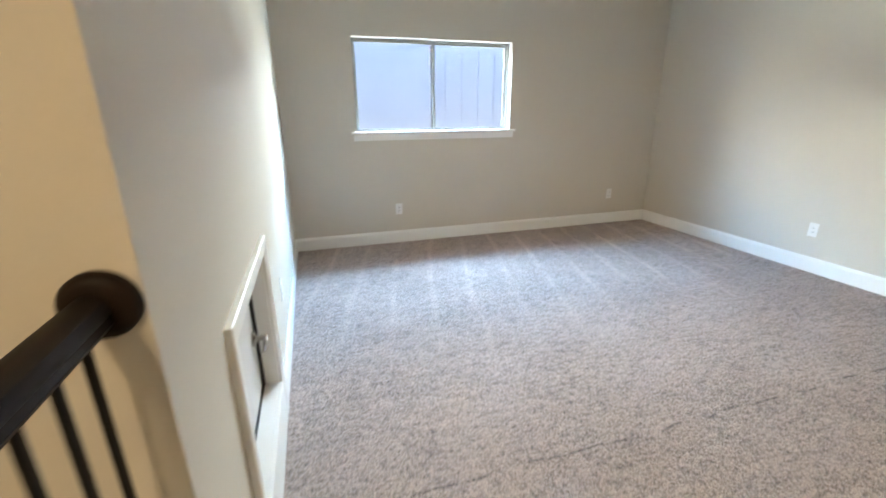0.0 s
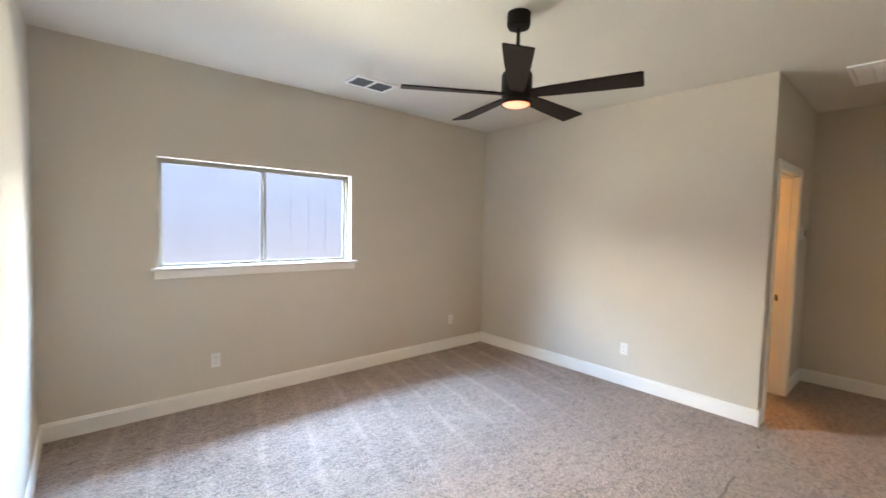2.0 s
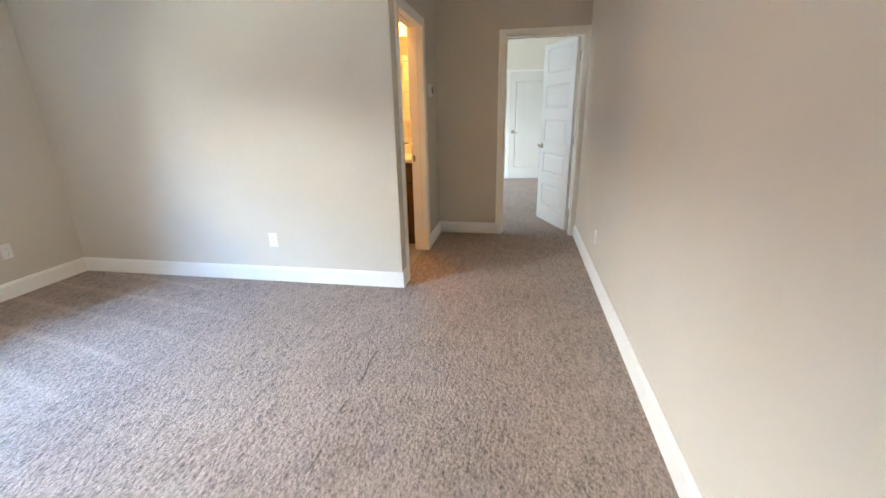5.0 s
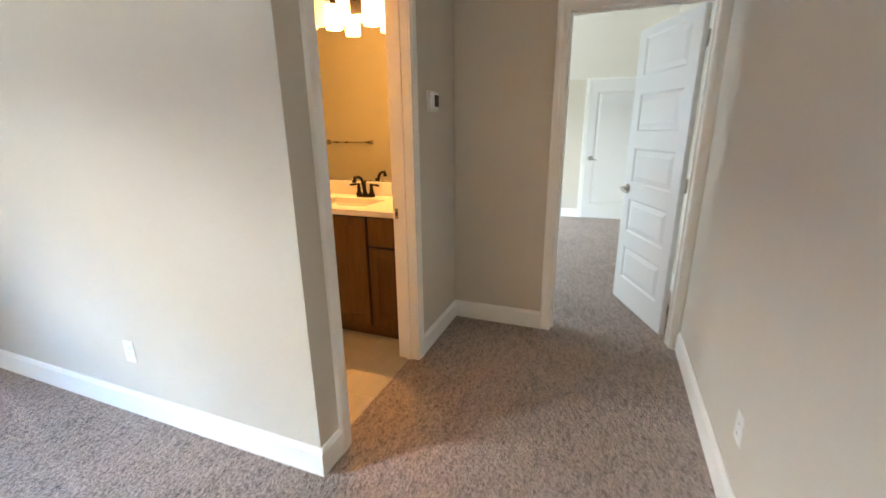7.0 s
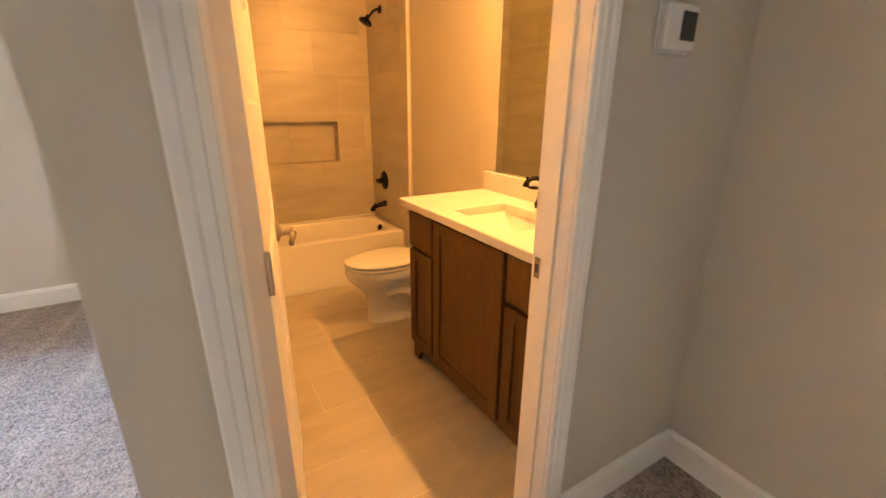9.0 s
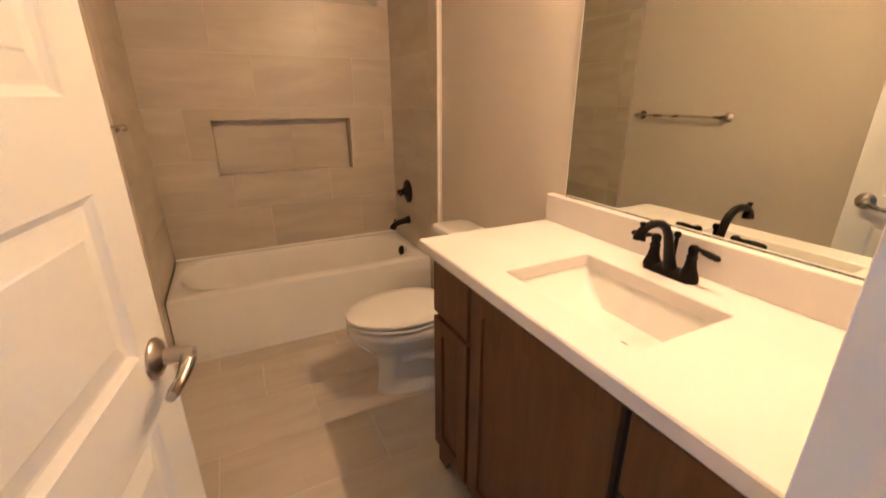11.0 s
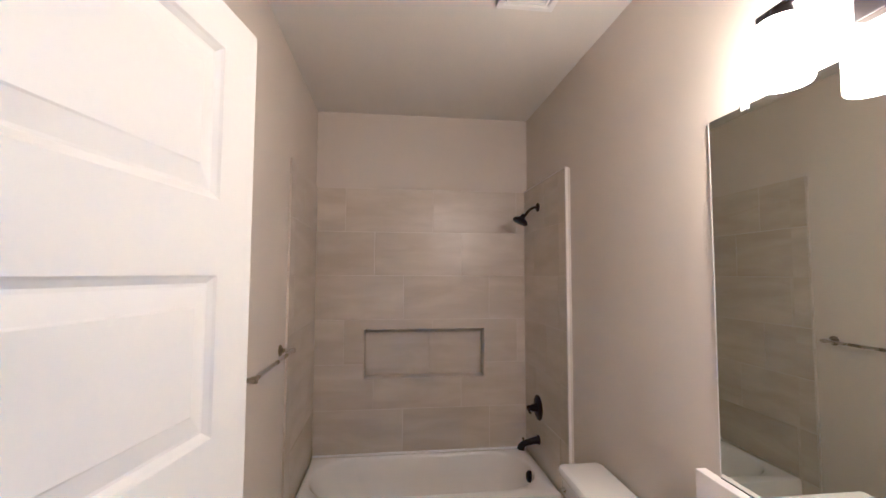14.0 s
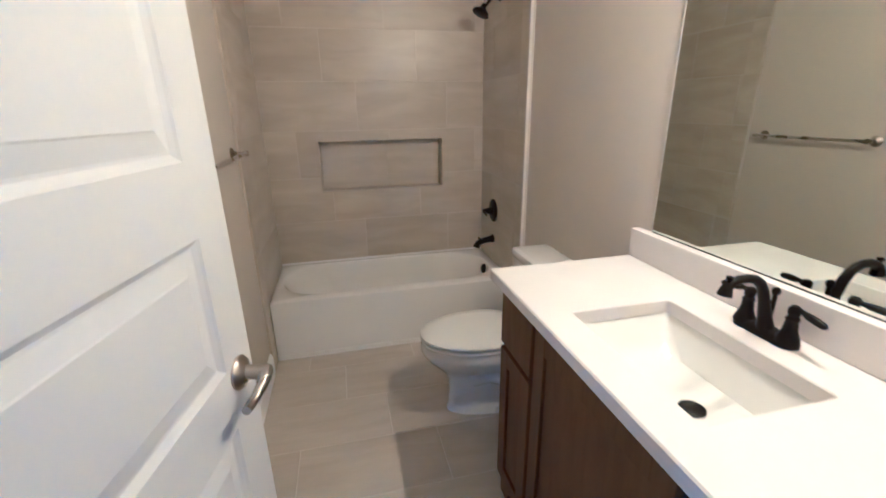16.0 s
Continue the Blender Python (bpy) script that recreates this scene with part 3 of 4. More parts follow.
# ---- bedroom window ----
win = tagged(new("window_1"), "white sliding window with two panes, drywall returns and a sill", "window", kind="structure")
YG = YN + 0.075
fw = 0.017
part("window_frame", boxes((WX0, YG, WZ0 - 0.019, WX1, YG + 0.06, WZ0 + 0.003), (WX0, YG, WZ1 - fw, WX1, YG + 0.06, WZ1), (WX0, YG, WZ0 + 0.003, WX0 + fw, YG + 0.06, WZ1 - fw),
                           (WX1 - fw, YG, WZ0 + 0.003, WX1, YG + 0.06, WZ1 - fw)), VINYL, win)
xm = 1.345


def sash(x0, x1, y, name):
    w = 0.020
    z0, z1 = WZ0 + 0.003, WZ1 - fw
    s = part(name, boxes((x0, y, z0, x1, y + 0.024, z0 + w), (x0, y, z1 - w, x1, y + 0.024, z1), (x0, y, z0 + w, x0 + w, y + 0.024, z1 - w), (x1 - w, y, z0 + w, x1, y + 0.024, z1 - w)), VINYL, win)
    g = part("pane", boxes((x0 + w - 0.004, y + 0.010, z0 + w - 0.004, x1 - w + 0.004, y + 0.014, z1 - w + 0.004)), GLASS, s)
    g.visible_shadow = False
    return s


sl = sash(WX0 + fw, xm + 0.018, YG + 0.004, "sash")
sash(xm - 0.018, WX1 - fw, YG + 0.031, "sash")
for z in (1.38, 1.80):
    part("sash_latch", soft_box(xm - 0.004, YG - 0.006, z - 0.03, xm + 0.014, YG + 0.004, z + 0.03, 0.002), VINYL, sl, "small white sash latch")
part("window_sill", soft_box(WX0 - 0.05, YN - 0.035, WZ0 - 0.022, WX1 + 0.06, YG, WZ0, 0.006, 3), TRIM, win, "white window sill board")
part("window_apron", soft_box(WX0 - 0.03, YN - 0.014, WZ0 - 0.085, WX1 + 0.04, YN, WZ0 - 0.022, 0.004), TRIM, win, "white apron below the sill")

# ---- attic access hatch in the west wall ----
hatch = thing("access_door", (XL, 1.56, 0.165), "low white attic access door with a nickel lever", "door")
hx = XL - 0.062
part("panel", soft_box(hx - 0.03, HA0 + 0.026, HZ0 + 0.030, hx, HA1 - 0.052, HZ1 - 0.016, 0.003), DOOR, hatch)
part("jamb", boxes((XL - 0.10, HA0, HZ0, XL + 0.001, HA0 + 0.014, HZ1), (XL - 0.10, HA1 - 0.012, HZ0, XL + 0.001, HA1, HZ1), (XL - 0.10, HA0 + 0.014, HZ1 - 0.012, XL + 0.001, HA1 - 0.012, HZ1), (XL - 0.10, HA0 + 0.014, HZ0, XL + 0.001, HA1 - 0.012, HZ0 + 0.006)), TRIM, hatch)
# dark sheet and strips stand in for the shade inside the hatch gap
part("gap", boxes((XL - 0.0985, HA0 + 0.0145, HZ0 + 0.0065, XL - 0.096, HA1 - 0.0125, HZ1 - 0.0125)), SLOT, hatch, "dark sheet for the shade in the gap round the hatch panel")
part("gap_shade", boxes((XL - 0.096, HA1 - 0.0155, HZ0 + 0.0065, XL - 0.054, HA1 - 0.0125, HZ1 - 0.0125), (XL - 0.096, HA0 + 0.0145, HZ0 + 0.0065, XL - 0.058, HA1 - 0.016, HZ0 + 0.010)), SLOT, hatch, "dark strip painted in for the shade of the hatch gap")
bm = bmesh.new()
loop = [(HA0 - 0.002, 0.0), (HA0 - 0.002, HZ1 + 0.002), (HA1 + 0.002, HZ1 + 0.002), (HA1 + 0.002, 0.0)]
sg = [(-1, 0), (-1, 1), (1, 1), (1, 0)]
rings(bm, [[(XL + d, y + s[0] * u, z + s[1] * u) for u, d in CASE_PROF] for (y, z), s in zip(loop, sg)])
part("casing", bm, TRIM, hatch, "white moulded casing")
part("bottom_rail", soft_box(XL, HA0 - 0.001, 0.0, XL + 0.015, HA1 + 0.001, HZ0, 0.003), TRIM, hatch)
hr = part("handle_rosette", lathe([(0.031, 0), (0.031, 0.005), (0.02, 0.012), (0.011, 0.016), (0.011, 0.05), (0.009, 0.054)], (hx, 1.795, 0.47), "x"), NICKEL, hatch, "nickel rosette", True)
part("lever", tube([(hx + 0.045, 1.795, 0.47), (hx + 0.05, 1.765, 0.467), (hx + 0.05, 1.725, 0.46), (hx + 0.046, 1.695, 0.464)], [0.010, 0.009, 0.008, 0.005], 12), NICKEL, hatch, "nickel lever", True)

# ---- landing railing ----
rail = thing("stair_railing", (-0.190, -0.2, 0.0), "dark wooden handrail with slim black iron balusters", "railing")
bm = bmesh.new()
RXC = -0.190
prof = [(-0.016, 1.062), (0.016, 1.062), (0.022, 1.071), (0.019, 1.080), (0.023, 1.089), (0.020, 1.102), (0.010, 1.109), (-0.010, 1.109), (-0.020, 1.102), (-0.023, 1.089), (-0.019, 1.080), (-0.022, 1.071)]
rings(bm, [[(RXC + x, y, z) for x, z in prof] for y in (YE - 0.015, -1.69)])
part("handrail", bm, RAILWOOD, rail, "dark stained handrail", True)
part("rosette", lathe([(0.0, -0.022), (0.034, -0.021), (0.042, -0.018), (0.047, -0.010), (0.047, -0.0005)], (RXC + 0.006, YE, 1.090), "y", 32, False), RAILWOOD, rail, "round dark wall rosette", True)
part("base_rail", soft_box(-0.238, -1.69, 0.0, -0.142, YE - 0.001, 0.022, 0.004), TRIM, rail, "white base rail")
balu = mesh_of("baluster", soft_box(-0.0055, -0.0055, 0.020, 0.0055, 0.0055, 1.064, 0.002, 1), IRON)
for i in range(33):
    b = new("baluster", balu)
    b.parent = rail
    b.matrix_basis = Matrix.Translation((0.0, 0.712 + 0.2 - 0.0695 * i, 0.0))

# ---- outlets and thermostat ----


def outlet(at, way, label="white duplex wall outlet with its cover plate"):
    """way: degrees by which the plate, built facing -y, is turned about z."""
    o = thing("wall_outlet", (0, 0, 0), label, "outlet", "wall outlets")
    part("cover_plate", soft_box(-0.0355, -0.006, -0.058, 0.0355, 0.0, 0.058, 0.003), PLASTIC, o)
    for z in (-0.020, 0.020):
        r = part("receptacle", soft_box(-0.0165, -0.0085, z - 0.014, 0.0165, -0.005, z + 0.014, 0.002), PLASTIC, o)
        part("slot", boxes((-0.008, -0.0090, z - 0.002, -0.006, -0.0084, z + 0.007), (0.006, -0.0090, z - 0.002, 0.008, -0.0084, z + 0.007), (-0.002, -0.0090, z - 0.010, 0.002, -0.0084, z - 0.006)), SLOT, r)
    o.matrix_basis = pose(*at, 0, 0, way)
    return o


o1 = outlet((0.93, YN, 0.362), 0)
for at, way in (((3.55, YN, 0.364), 0), ((XR, 2.492, 0.360), -90), ((1.86, YS, 0.33), 180), ((4.50, YS, 0.35), 180), ((XL, 2.46, 0.40), 90)):
    copy_thing(o1, pose(*at, 0, 0, way))

th = thing("thermostat", (5.332, YC, 1.525), "white wall thermostat with a dark display", "thermostat")
part("back_plate", soft_box(5.262, YC - 0.006, 1.468, 5.402, YC, 1.584, 0.004), PLASTIC, th)
part("body", soft_box(5.270, YC - 0.026, 1.476, 5.394, YC - 0.006, 1.576, 0.006), PLASTIC, th)
part("display", soft_box(5.326, YC - 0.028, 1.497, 5.386, YC - 0.0255, 1.562, 0.001), LCD, th, "dark thermostat display")

# ---- ceiling registers ----


def slats(n, x0, x1, y0, y1, z, along, tilt=0.35):
    """Thin tilted louvres between x0..x1, y0..y1."""
    out = []
    for i in range(n):
        bm = bmesh.new()
        if along == "x":
            y = y0 + (i + 0.5) * (y1 - y0) / n
            w = (y1 - y0) / n * 0.42
            rings(bm, [[(x, y - w, z + tilt * w), (x, y + w, z - tilt * w), (x, y + w, z - tilt * w - 0.0015), (x, y - w, z + tilt * w - 0.0015)] for x in (x0, x1)])
        else:
            xx = x0 + (i + 0.5) * (x1 - x0) / n
            w = (x1 - x0) / n * 0.42
            rings(bm, [[(xx - w, y, z + tilt * w), (xx + w, y, z - tilt * w), (xx + w, y, z - tilt * w - 0.0015), (xx - w, y, z + tilt * w - 0.0015)] for y in (y0, y1)])
        out.append(bm)
    return out


reg = thing("ceiling_register", (2.03, 3.85, H - 0.012), "white ceiling air register with two dark louvred banks", "vent")
rx0, rx1, ry0, ry1 = 1.835, 2.235, 3.735, 3.975
xm2 = (rx0 + rx1) / 2
part("frame", boxes((rx0, ry0, H - 0.012, rx1, ry0 + 0.025, H), (rx0, ry1 - 0.025, H - 0.012, rx1, ry1, H), (rx0, ry0 + 0.025, H - 0.012, rx0 + 0.025, ry1 - 0.025, H),
                    (rx1 - 0.025, ry0 + 0.025, H - 0.012, rx1, ry1 - 0.025, H), (xm2 - 0.012, ry0 + 0.025, H - 0.012, xm2 + 0.012, ry1 - 0.025, H)), VENTGREY, reg)
part("backing", boxes((rx0 + 0.026, ry0 + 0.026, H - 0.0015, rx1 - 0.026, ry1 - 0.026, H - 0.0005)), VENTDARK, reg)
for x0, x1 in ((rx0 + 0.027, xm2 - 0.014), (xm2 + 0.014, rx1 - 0.027)):
    for bm in slats(9, x0, x1, ry0 + 0.027, ry1 - 0.027, H - 0.006, "x"):
        part("slat", bm, VENTDARK, reg)

ret = thing("return_grille", (4.61, 0.79, H - 0.014), "white return air grille with five louvred bays in the hall ceiling", "vent")
gx0, gx1, gy0, gy1 = 4.33, 4.89, 0.525, 1.07
fr = [(gx0, gy0, H - 0.014, gx1, gy0 + 0.025, H), (gx0, gy1 - 0.025, H - 0.014, gx1, gy1, H), (gx0, gy0 + 0.025, H - 0.014, gx0 + 0.025, gy1 - 0.025, H), (gx1 - 0.025, gy0 + 0.025, H - 0.014, gx1, gy1 - 0.025, H)]
bay = (gy1 - gy0 - 0.05) / 5
for k in range(1, 5):
    y = gy0 + 0.025 + k * bay
    fr.append((gx0 + 0.025, y - 0.006, H - 0.014, gx1 - 0.025, y + 0.006, H))
part("frame", boxes(*fr), VENTGREY, ret)
part("backing", boxes((gx0 + 0.026, gy0 + 0.026, H - 0.0015, gx1 - 0.026, gy1 - 0.026, H - 0.0005)), VENTGREY, ret)
for k in range(5):
    y0 = gy0 + 0.025 + k * bay
    for bm in slats(22, gx0 + 0.026, gx1 - 0.026, y0 + 0.007, y0 + bay - 0.007, H - 0.007, "y", 0.3):
        part("slat", bm, VENTGREY, ret)

# ---- ceiling fan ----
FXC, FYC = 2.02, 2.212
fan = thing("ceiling_fan", (FXC, FYC, H), "dark five-blade ceiling fan with a lit round lamp", "ceiling fan")
part("canopy", lathe([(0.02, H - 0.085), (0.060, H - 0.080), (0.066, H - 0.066), (0.066, H - 0.010), (0.066, H)], (FXC, FYC, 0), "z"), IRON, fan, "black canopy", True)
part("downrod", lathe([(0.011, H - 0.08), (0.011, 2.40)], (FXC, FYC, 0), "z", 14), IRON, fan, "black downrod", True)
part("motor_housing", lathe([(0.02, 2.425), (0.055, 2.42), (0.082, 2.405), (0.088, 2.39), (0.088, 2.285), (0.084, 2.275), (0.084, 2.25), (0.088, 2.245), (0.088, 2.228), (0.080, 2.2275), (0.078, 2.234)], (FXC, FYC, 0), "z", 36), IRON, fan, "black motor housing", True)
part("lamp_lens", lathe([(0.078, 2.2285), (0.070, 2.224), (0.050, 2.221), (0.0, 2.220)], (FXC, FYC, 0), "z", 32, False), FANLENS, fan, "lit opal lamp lens", True)
for k in range(5):
    bm = bmesh.new()
    loops = []
    for r, w, tk in ((0.06, 0.030, 0.006), (0.11, 0.042, 0.005), (0.20, 0.052, 0.004), (0.45, 0.064, 0.004), (0.655, 0.071, 0.004), (0.665, 0.066, 0.003)):
        loops.append([(r, -w, tk), (r, w, tk), (r, w, -tk), (r, -w, -tk)])
    rings(bm, loops)
    turned(bm, Matrix.Translation((FXC, FYC, 2.285)) @ pose(0, 0, 0, 0, 0, 4.0 + 72 * k) @ pose(0, 0, 0, -11, 0, 0))
    part("blade", bm, FANBLADE, fan, "dark wood fan blade")

# ---- bathtub ----
tub = thing("bathtub", (4.955, 4.04, 0.0), "white alcove bathtub with a straight apron", "bathtub")
tx0, tx1, ty0, ty1, tz = 4.222, 5.694, 3.727, 4.359, 0.378
bm = bmesh.new()
cx, cy = (tx0 + tx1) / 2, (ty0 + ty1) / 2
hx2, hy2 = (tx1 - tx0) / 2, (ty1 - ty0) / 2
N = 7
iy = cy + 0.014
outer = [round_rect(cx, cy, hx2, hy2, 0.004, z, N) for z in (0.0, 0.02)]
outer += [round_rect(cx, cy, hx2, hy2, 0.006, tz - 0.020, N), round_rect(cx, cy, hx2 - 0.002, hy2 - 0.002, 0.008, tz - 0.007, N), round_rect(cx, cy, hx2 - 0.010, hy2 - 0.010, 0.012, tz, N)]
# west edge, east edge, half depth, corner radius, height
for w, e, d, r, z in ((4.262, 5.636, 0.266, 0.24, tz), (4.270, 5.629, 0.259, 0.235, tz - 0.006), (4.277, 5.624, 0.253, 0.23, tz - 0.018), (4.345, 5.609, 0.228, 0.20, tz - 0.13), (4.46, 5.585, 0.195, 0.16, 0.11), (4.52, 5.54, 0.15, 0.12, 0.072)):
    outer.append(round_rect((w + e) / 2, iy, (e - w) / 2, d, r, z, N))
rings(bm, outer, False, True)
part("shell", bm, ACRYLIC, tub, smooth=True)
part("tile_flange", soft_box(tx0, ty1 - 0.012, tz - 0.008, tx1, ty1 + 0.0005, tz + 0.012, 0.004), ACRYLIC, tub, "white caulked rim along the tiles")
part("apron_foot", soft_box(tx0 + 0.01, ty0 - 0.006, 0.0, tx1 - 0.01, ty0 + 0.001, 0.030, 0.002), ACRYLIC, tub)
part("overflow_plate", lathe([(0.0, -0.020), (0.022, -0.019), (0.032, -0.012), (0.035, -0.002), (0.035, 0.03)], (5.616, 4.045, 0.326), "x", 24, False), BRONZE, tub, "dark bronze overflow plate", True)
part("drain", lathe([(0.0, 0.074), (0.028, 0.074), (0.032, 0.069)], (5.42, 4.045, 0.0), "z", 20, False), BRONZE, tub, "dark bronze drain", True)

# ---- shower fittings ----
sh = thing("shower", (BT - 0.011, 4.065, 2.045), "oil-rubbed bronze shower head on a bent arm", "shower")
wx = BT - 0.0095
part("flange", lathe([(0.030, 0), (0.029, -0.006), (0.018, -0.012), (0.011, -0.014)], (wx, 4.065, 2.045), "x", 24), BRONZE, sh, "", True)
part("arm", tube([(wx, 4.065, 2.045), (wx - 0.03, 4.065, 2.043), (wx - 0.055, 4.065, 2.030), (wx - 0.075, 4.065, 2.008), (wx - 0.092, 4.065, 1.985)], 0.0085), BRONZE, sh, "", True)
head = lathe([(0.013, 0.045), (0.015, 0.030), (0.022, 0.018), (0.045, 0.004), (0.052, -0.006), (0.052, -0.014), (0.046, -0.017)], (0, 0, 0), "z", 28)
part("spray_face", turned(head, Matrix.Translation((wx - 0.118, 4.065, 1.955)) @ pose(0, 0, 0, 0, 28, 0)), BRONZE, sh, "", True)

va = thing("shower_valve", (wx, 4.095, 0.735), "oil-rubbed bronze shower valve with a lever on a round plate", "shower valve")
part("escutcheon", lathe([(0.080, 0.0), (0.080, -0.004), (0.070, -0.010), (0.030, -0.016), (0.026, -0.024)], (wx, 4.095, 0.735), "x", 36), BRONZE, va, "", True)
part("hub", lathe([(0.024, -0.016), (0.022, -0.045), (0.016, -0.052), (0.018, -0.060), (0.016, -0.075), (0.0, -0.078)], (wx, 4.095, 0.735), "x", 24, False), BRONZE, va, "", True)
part("lever", tube([(wx - 0.066, 4.095, 0.735), (wx - 0.072, 4.075, 0.733), (wx - 0.078, 4.045, 0.728), (wx - 0.080, 4.015, 0.726)], [0.010, 0.008, 0.007, 0.006], 12), BRONZE, va, "", True)

sp = thing("tub_spout", (wx, 4.09, 0.52), "oil-rubbed bronze tub spout with a diverter knob", "tub spout")
part("spout_body", tube([(wx, 4.09, 0.532), (wx - 0.008, 4.09, 0.532), (wx - 0.010, 4.09, 0.531), (wx - 0.05, 4.09, 0.526), (wx - 0.085, 4.09, 0.518), (wx - 0.108, 4.09, 0.508), (wx - 0.120, 4.09, 0.492), (wx - 0.123, 4.09, 0.478)],
                        [0.030, 0.029, 0.0235, 0.0205, 0.0195, 0.0205, 0.023, 0.0245], 18), BRONZE, sp, "", True)
part("diverter_knob", lathe([(0.004, 0.535), (0.004, 0.549), (0.008, 0.552), (0.008, 0.558), (0.0, 0.560)], (wx - 0.106, 4.09, -0.010), "z", 12, False), BRONZE, sp, "", True)

# ---- towel bar ----
tb = thing("towel_bar", (BL, 3.29, 1.235), "brushed nickel towel bar on round wall posts", "towel bar")
for y in (2.935, 3.508):
    part("post", lathe([(0.027, 0.0), (0.027, 0.005), (0.020, 0.010), (0.010, 0.016), (0.009, 0.048), (0.012, 0.054), (0.014, 0.064), (0.011, 0.074), (0.0, 0.076)], (BL, y, 1.233), "x", 22, False), NICKEL, tb, "", True)
part("bar", tube([(BL + 0.063, 2.915, 1.233), (BL + 0.063, 3.530, 1.233)], 0.0085), NICKEL, tb, "", True)

# ---- toilet ----
TY = 3.075
to = thing("toilet", (5.35, TY, 0.0), "white two-piece toilet with the lid down", "toilet")


def egg(x_front, x_back, half, z, n=40):
    """Elongated bowl outline, pointing to -x."""
    out = []
    xc = x_front + (x_back - x_front) * 0.58
    for k in range(n):
        a = 2 * math.pi * k / n
        c, s = math.cos(a), math.sin(a)
        rx = (xc - x_front) if c < 0 else (x_back - xc)
        out.append((xc + rx * math.copysign(abs(c) ** (1.0 if c < 0 else 0.75), c), TY + half * s * (1.0 if c < 0 else 0.98), z))
    return out


bm = bmesh.new()
rings(bm, [egg(5.098, 5.62, 0.102, 0.0), egg(5.096, 5.62, 0.104, 0.012), egg(5.106, 5.60, 0.096, 0.03), egg(5.112, 5.585, 0.090, 0.12), egg(5.105, 5.575, 0.092, 0.185), egg(5.075, 5.56, 0.114, 0.228), egg(5.035, 5.55, 0.146, 0.268), egg(5.005, 5.55, 0.166, 0.300),
           egg(4.988, 5.545, 0.178, 0.325), egg(4.980, 5.54, 0.184, 0.345), egg(4.980, 5.54, 0.184, 0.370), egg(4.984, 5.54, 0.180, 0.380), egg(5.0, 5.53, 0.168, 0.383)])
part("bowl", bm, PORCELAIN, to, smooth=True)
bm = bmesh.new()
rings(bm, [egg(4.988, 5.47, 0.180, 0.3870), egg(4.980, 5.475, 0.186, 0.3910), egg(4.980, 5.475, 0.186, 0.4000), egg(4.984, 5.47, 0.183, 0.4030), egg(5.01, 5.46, 0.160, 0.4035)])
part("seat", bm, PORCELAIN, to, smooth=True)
bm = bmesh.new()
rings(bm, [egg(5.01, 5.48, 0.160, 0.4090), egg(5.008, 5.48, 0.162, 0.4145), egg(4.982, 5.483, 0.185, 0.4148), egg(4.978, 5.485, 0.188, 0.4175), egg(4.979, 5.485, 0.187, 0.4240), egg(4.994, 5.475, 0.174, 0.4310), egg(5.05, 5.43, 0.13, 0.4350)])
part("lid", bm, PORCELAIN, to, smooth=True)
for y in (TY - 0.075, TY + 0.075):
    part("hinge_cap", soft_box(5.465, y - 0.022, 0.384, 5.505, y + 0.022, 0.430, 0.008, 3), PORCELAIN, to, smooth=True)
part("rear_deck", soft_box(5.43, TY - 0.165, 0.30, 5.69, TY + 0.165, 0.386, 0.02, 3), PORCELAIN, to, smooth=True)
bm = bmesh.new()
rings(bm, [round_rect(5.600, TY, 0.088, 0.180, 0.025, 0.392, 5), round_rect(5.600, TY, 0.092, 0.190, 0.030, 0.44, 5), round_rect(5.598, TY, 0.096, 0.205, 0.030, 0.700, 5)])
part("tank", bm, PORCELAIN, to, smooth=True)
bm = bmesh.new()
rings(bm, [round_rect(5.596, TY, 0.100, 0.212, 0.030, 0.701, 5), round_rect(5.596, TY, 0.104, 0.217, 0.032, 0.707, 5), round_rect(5.596, TY, 0.104, 0.217, 0.032, 0.730, 5), round_rect(5.596, TY, 0.100, 0.213, 0.030, 0.738, 5), round_rect(5.596, TY, 0.085, 0.198, 0.024, 0.742, 5)])
part("tank_lid", bm, PORCELAIN, to, smooth=True)
part("flush_lever", tube([(5.506, TY + 0.150, 0.655), (5.488, TY + 0.150, 0.655), (5.482, TY + 0.140, 0.654), (5.480, TY + 0.095, 0.648)], [0.012, 0.010, 0.007, 0.006], 12), CHROME, to, "chrome flush lever", True)
for y in (TY - 0.098, TY + 0.098):
    part("bolt_cap", lathe([(0.014, 0.010), (0.013, 0.022), (0.007, 0.030), (0.0, 0.031)], (5.33, y, 0.0), "z", 14, False), PORCELAIN, to, smooth=True)
part("trapway", tube([(5.20, TY - 0.085, 0.20), (5.28, TY - 0.100, 0.235), (5.37, TY - 0.102, 0.205), (5.43, TY - 0.098, 0.13), (5.47, TY - 0.090, 0.05)], [0.030, 0.042, 0.046, 0.044, 0.040], 16), PORCELAIN, to, smooth=True)
part("supply_valve", lathe([(0.012, -0.055), (0.012, -0.03), (0.007, -0.03), (0.007, 0.0)], (BR, 2.80, 0.17), "x", 14), CHROME, to, "chrome supply valve", True)
part("supply_hose", tube([(5.655, 2.80, 0.17), (5.650, 2.81, 0.25), (5.635, 2.86, 0.33), (5.62, 2.90, 0.395)], 0.006, 10), CHROME, to, "braided supply hose", True)

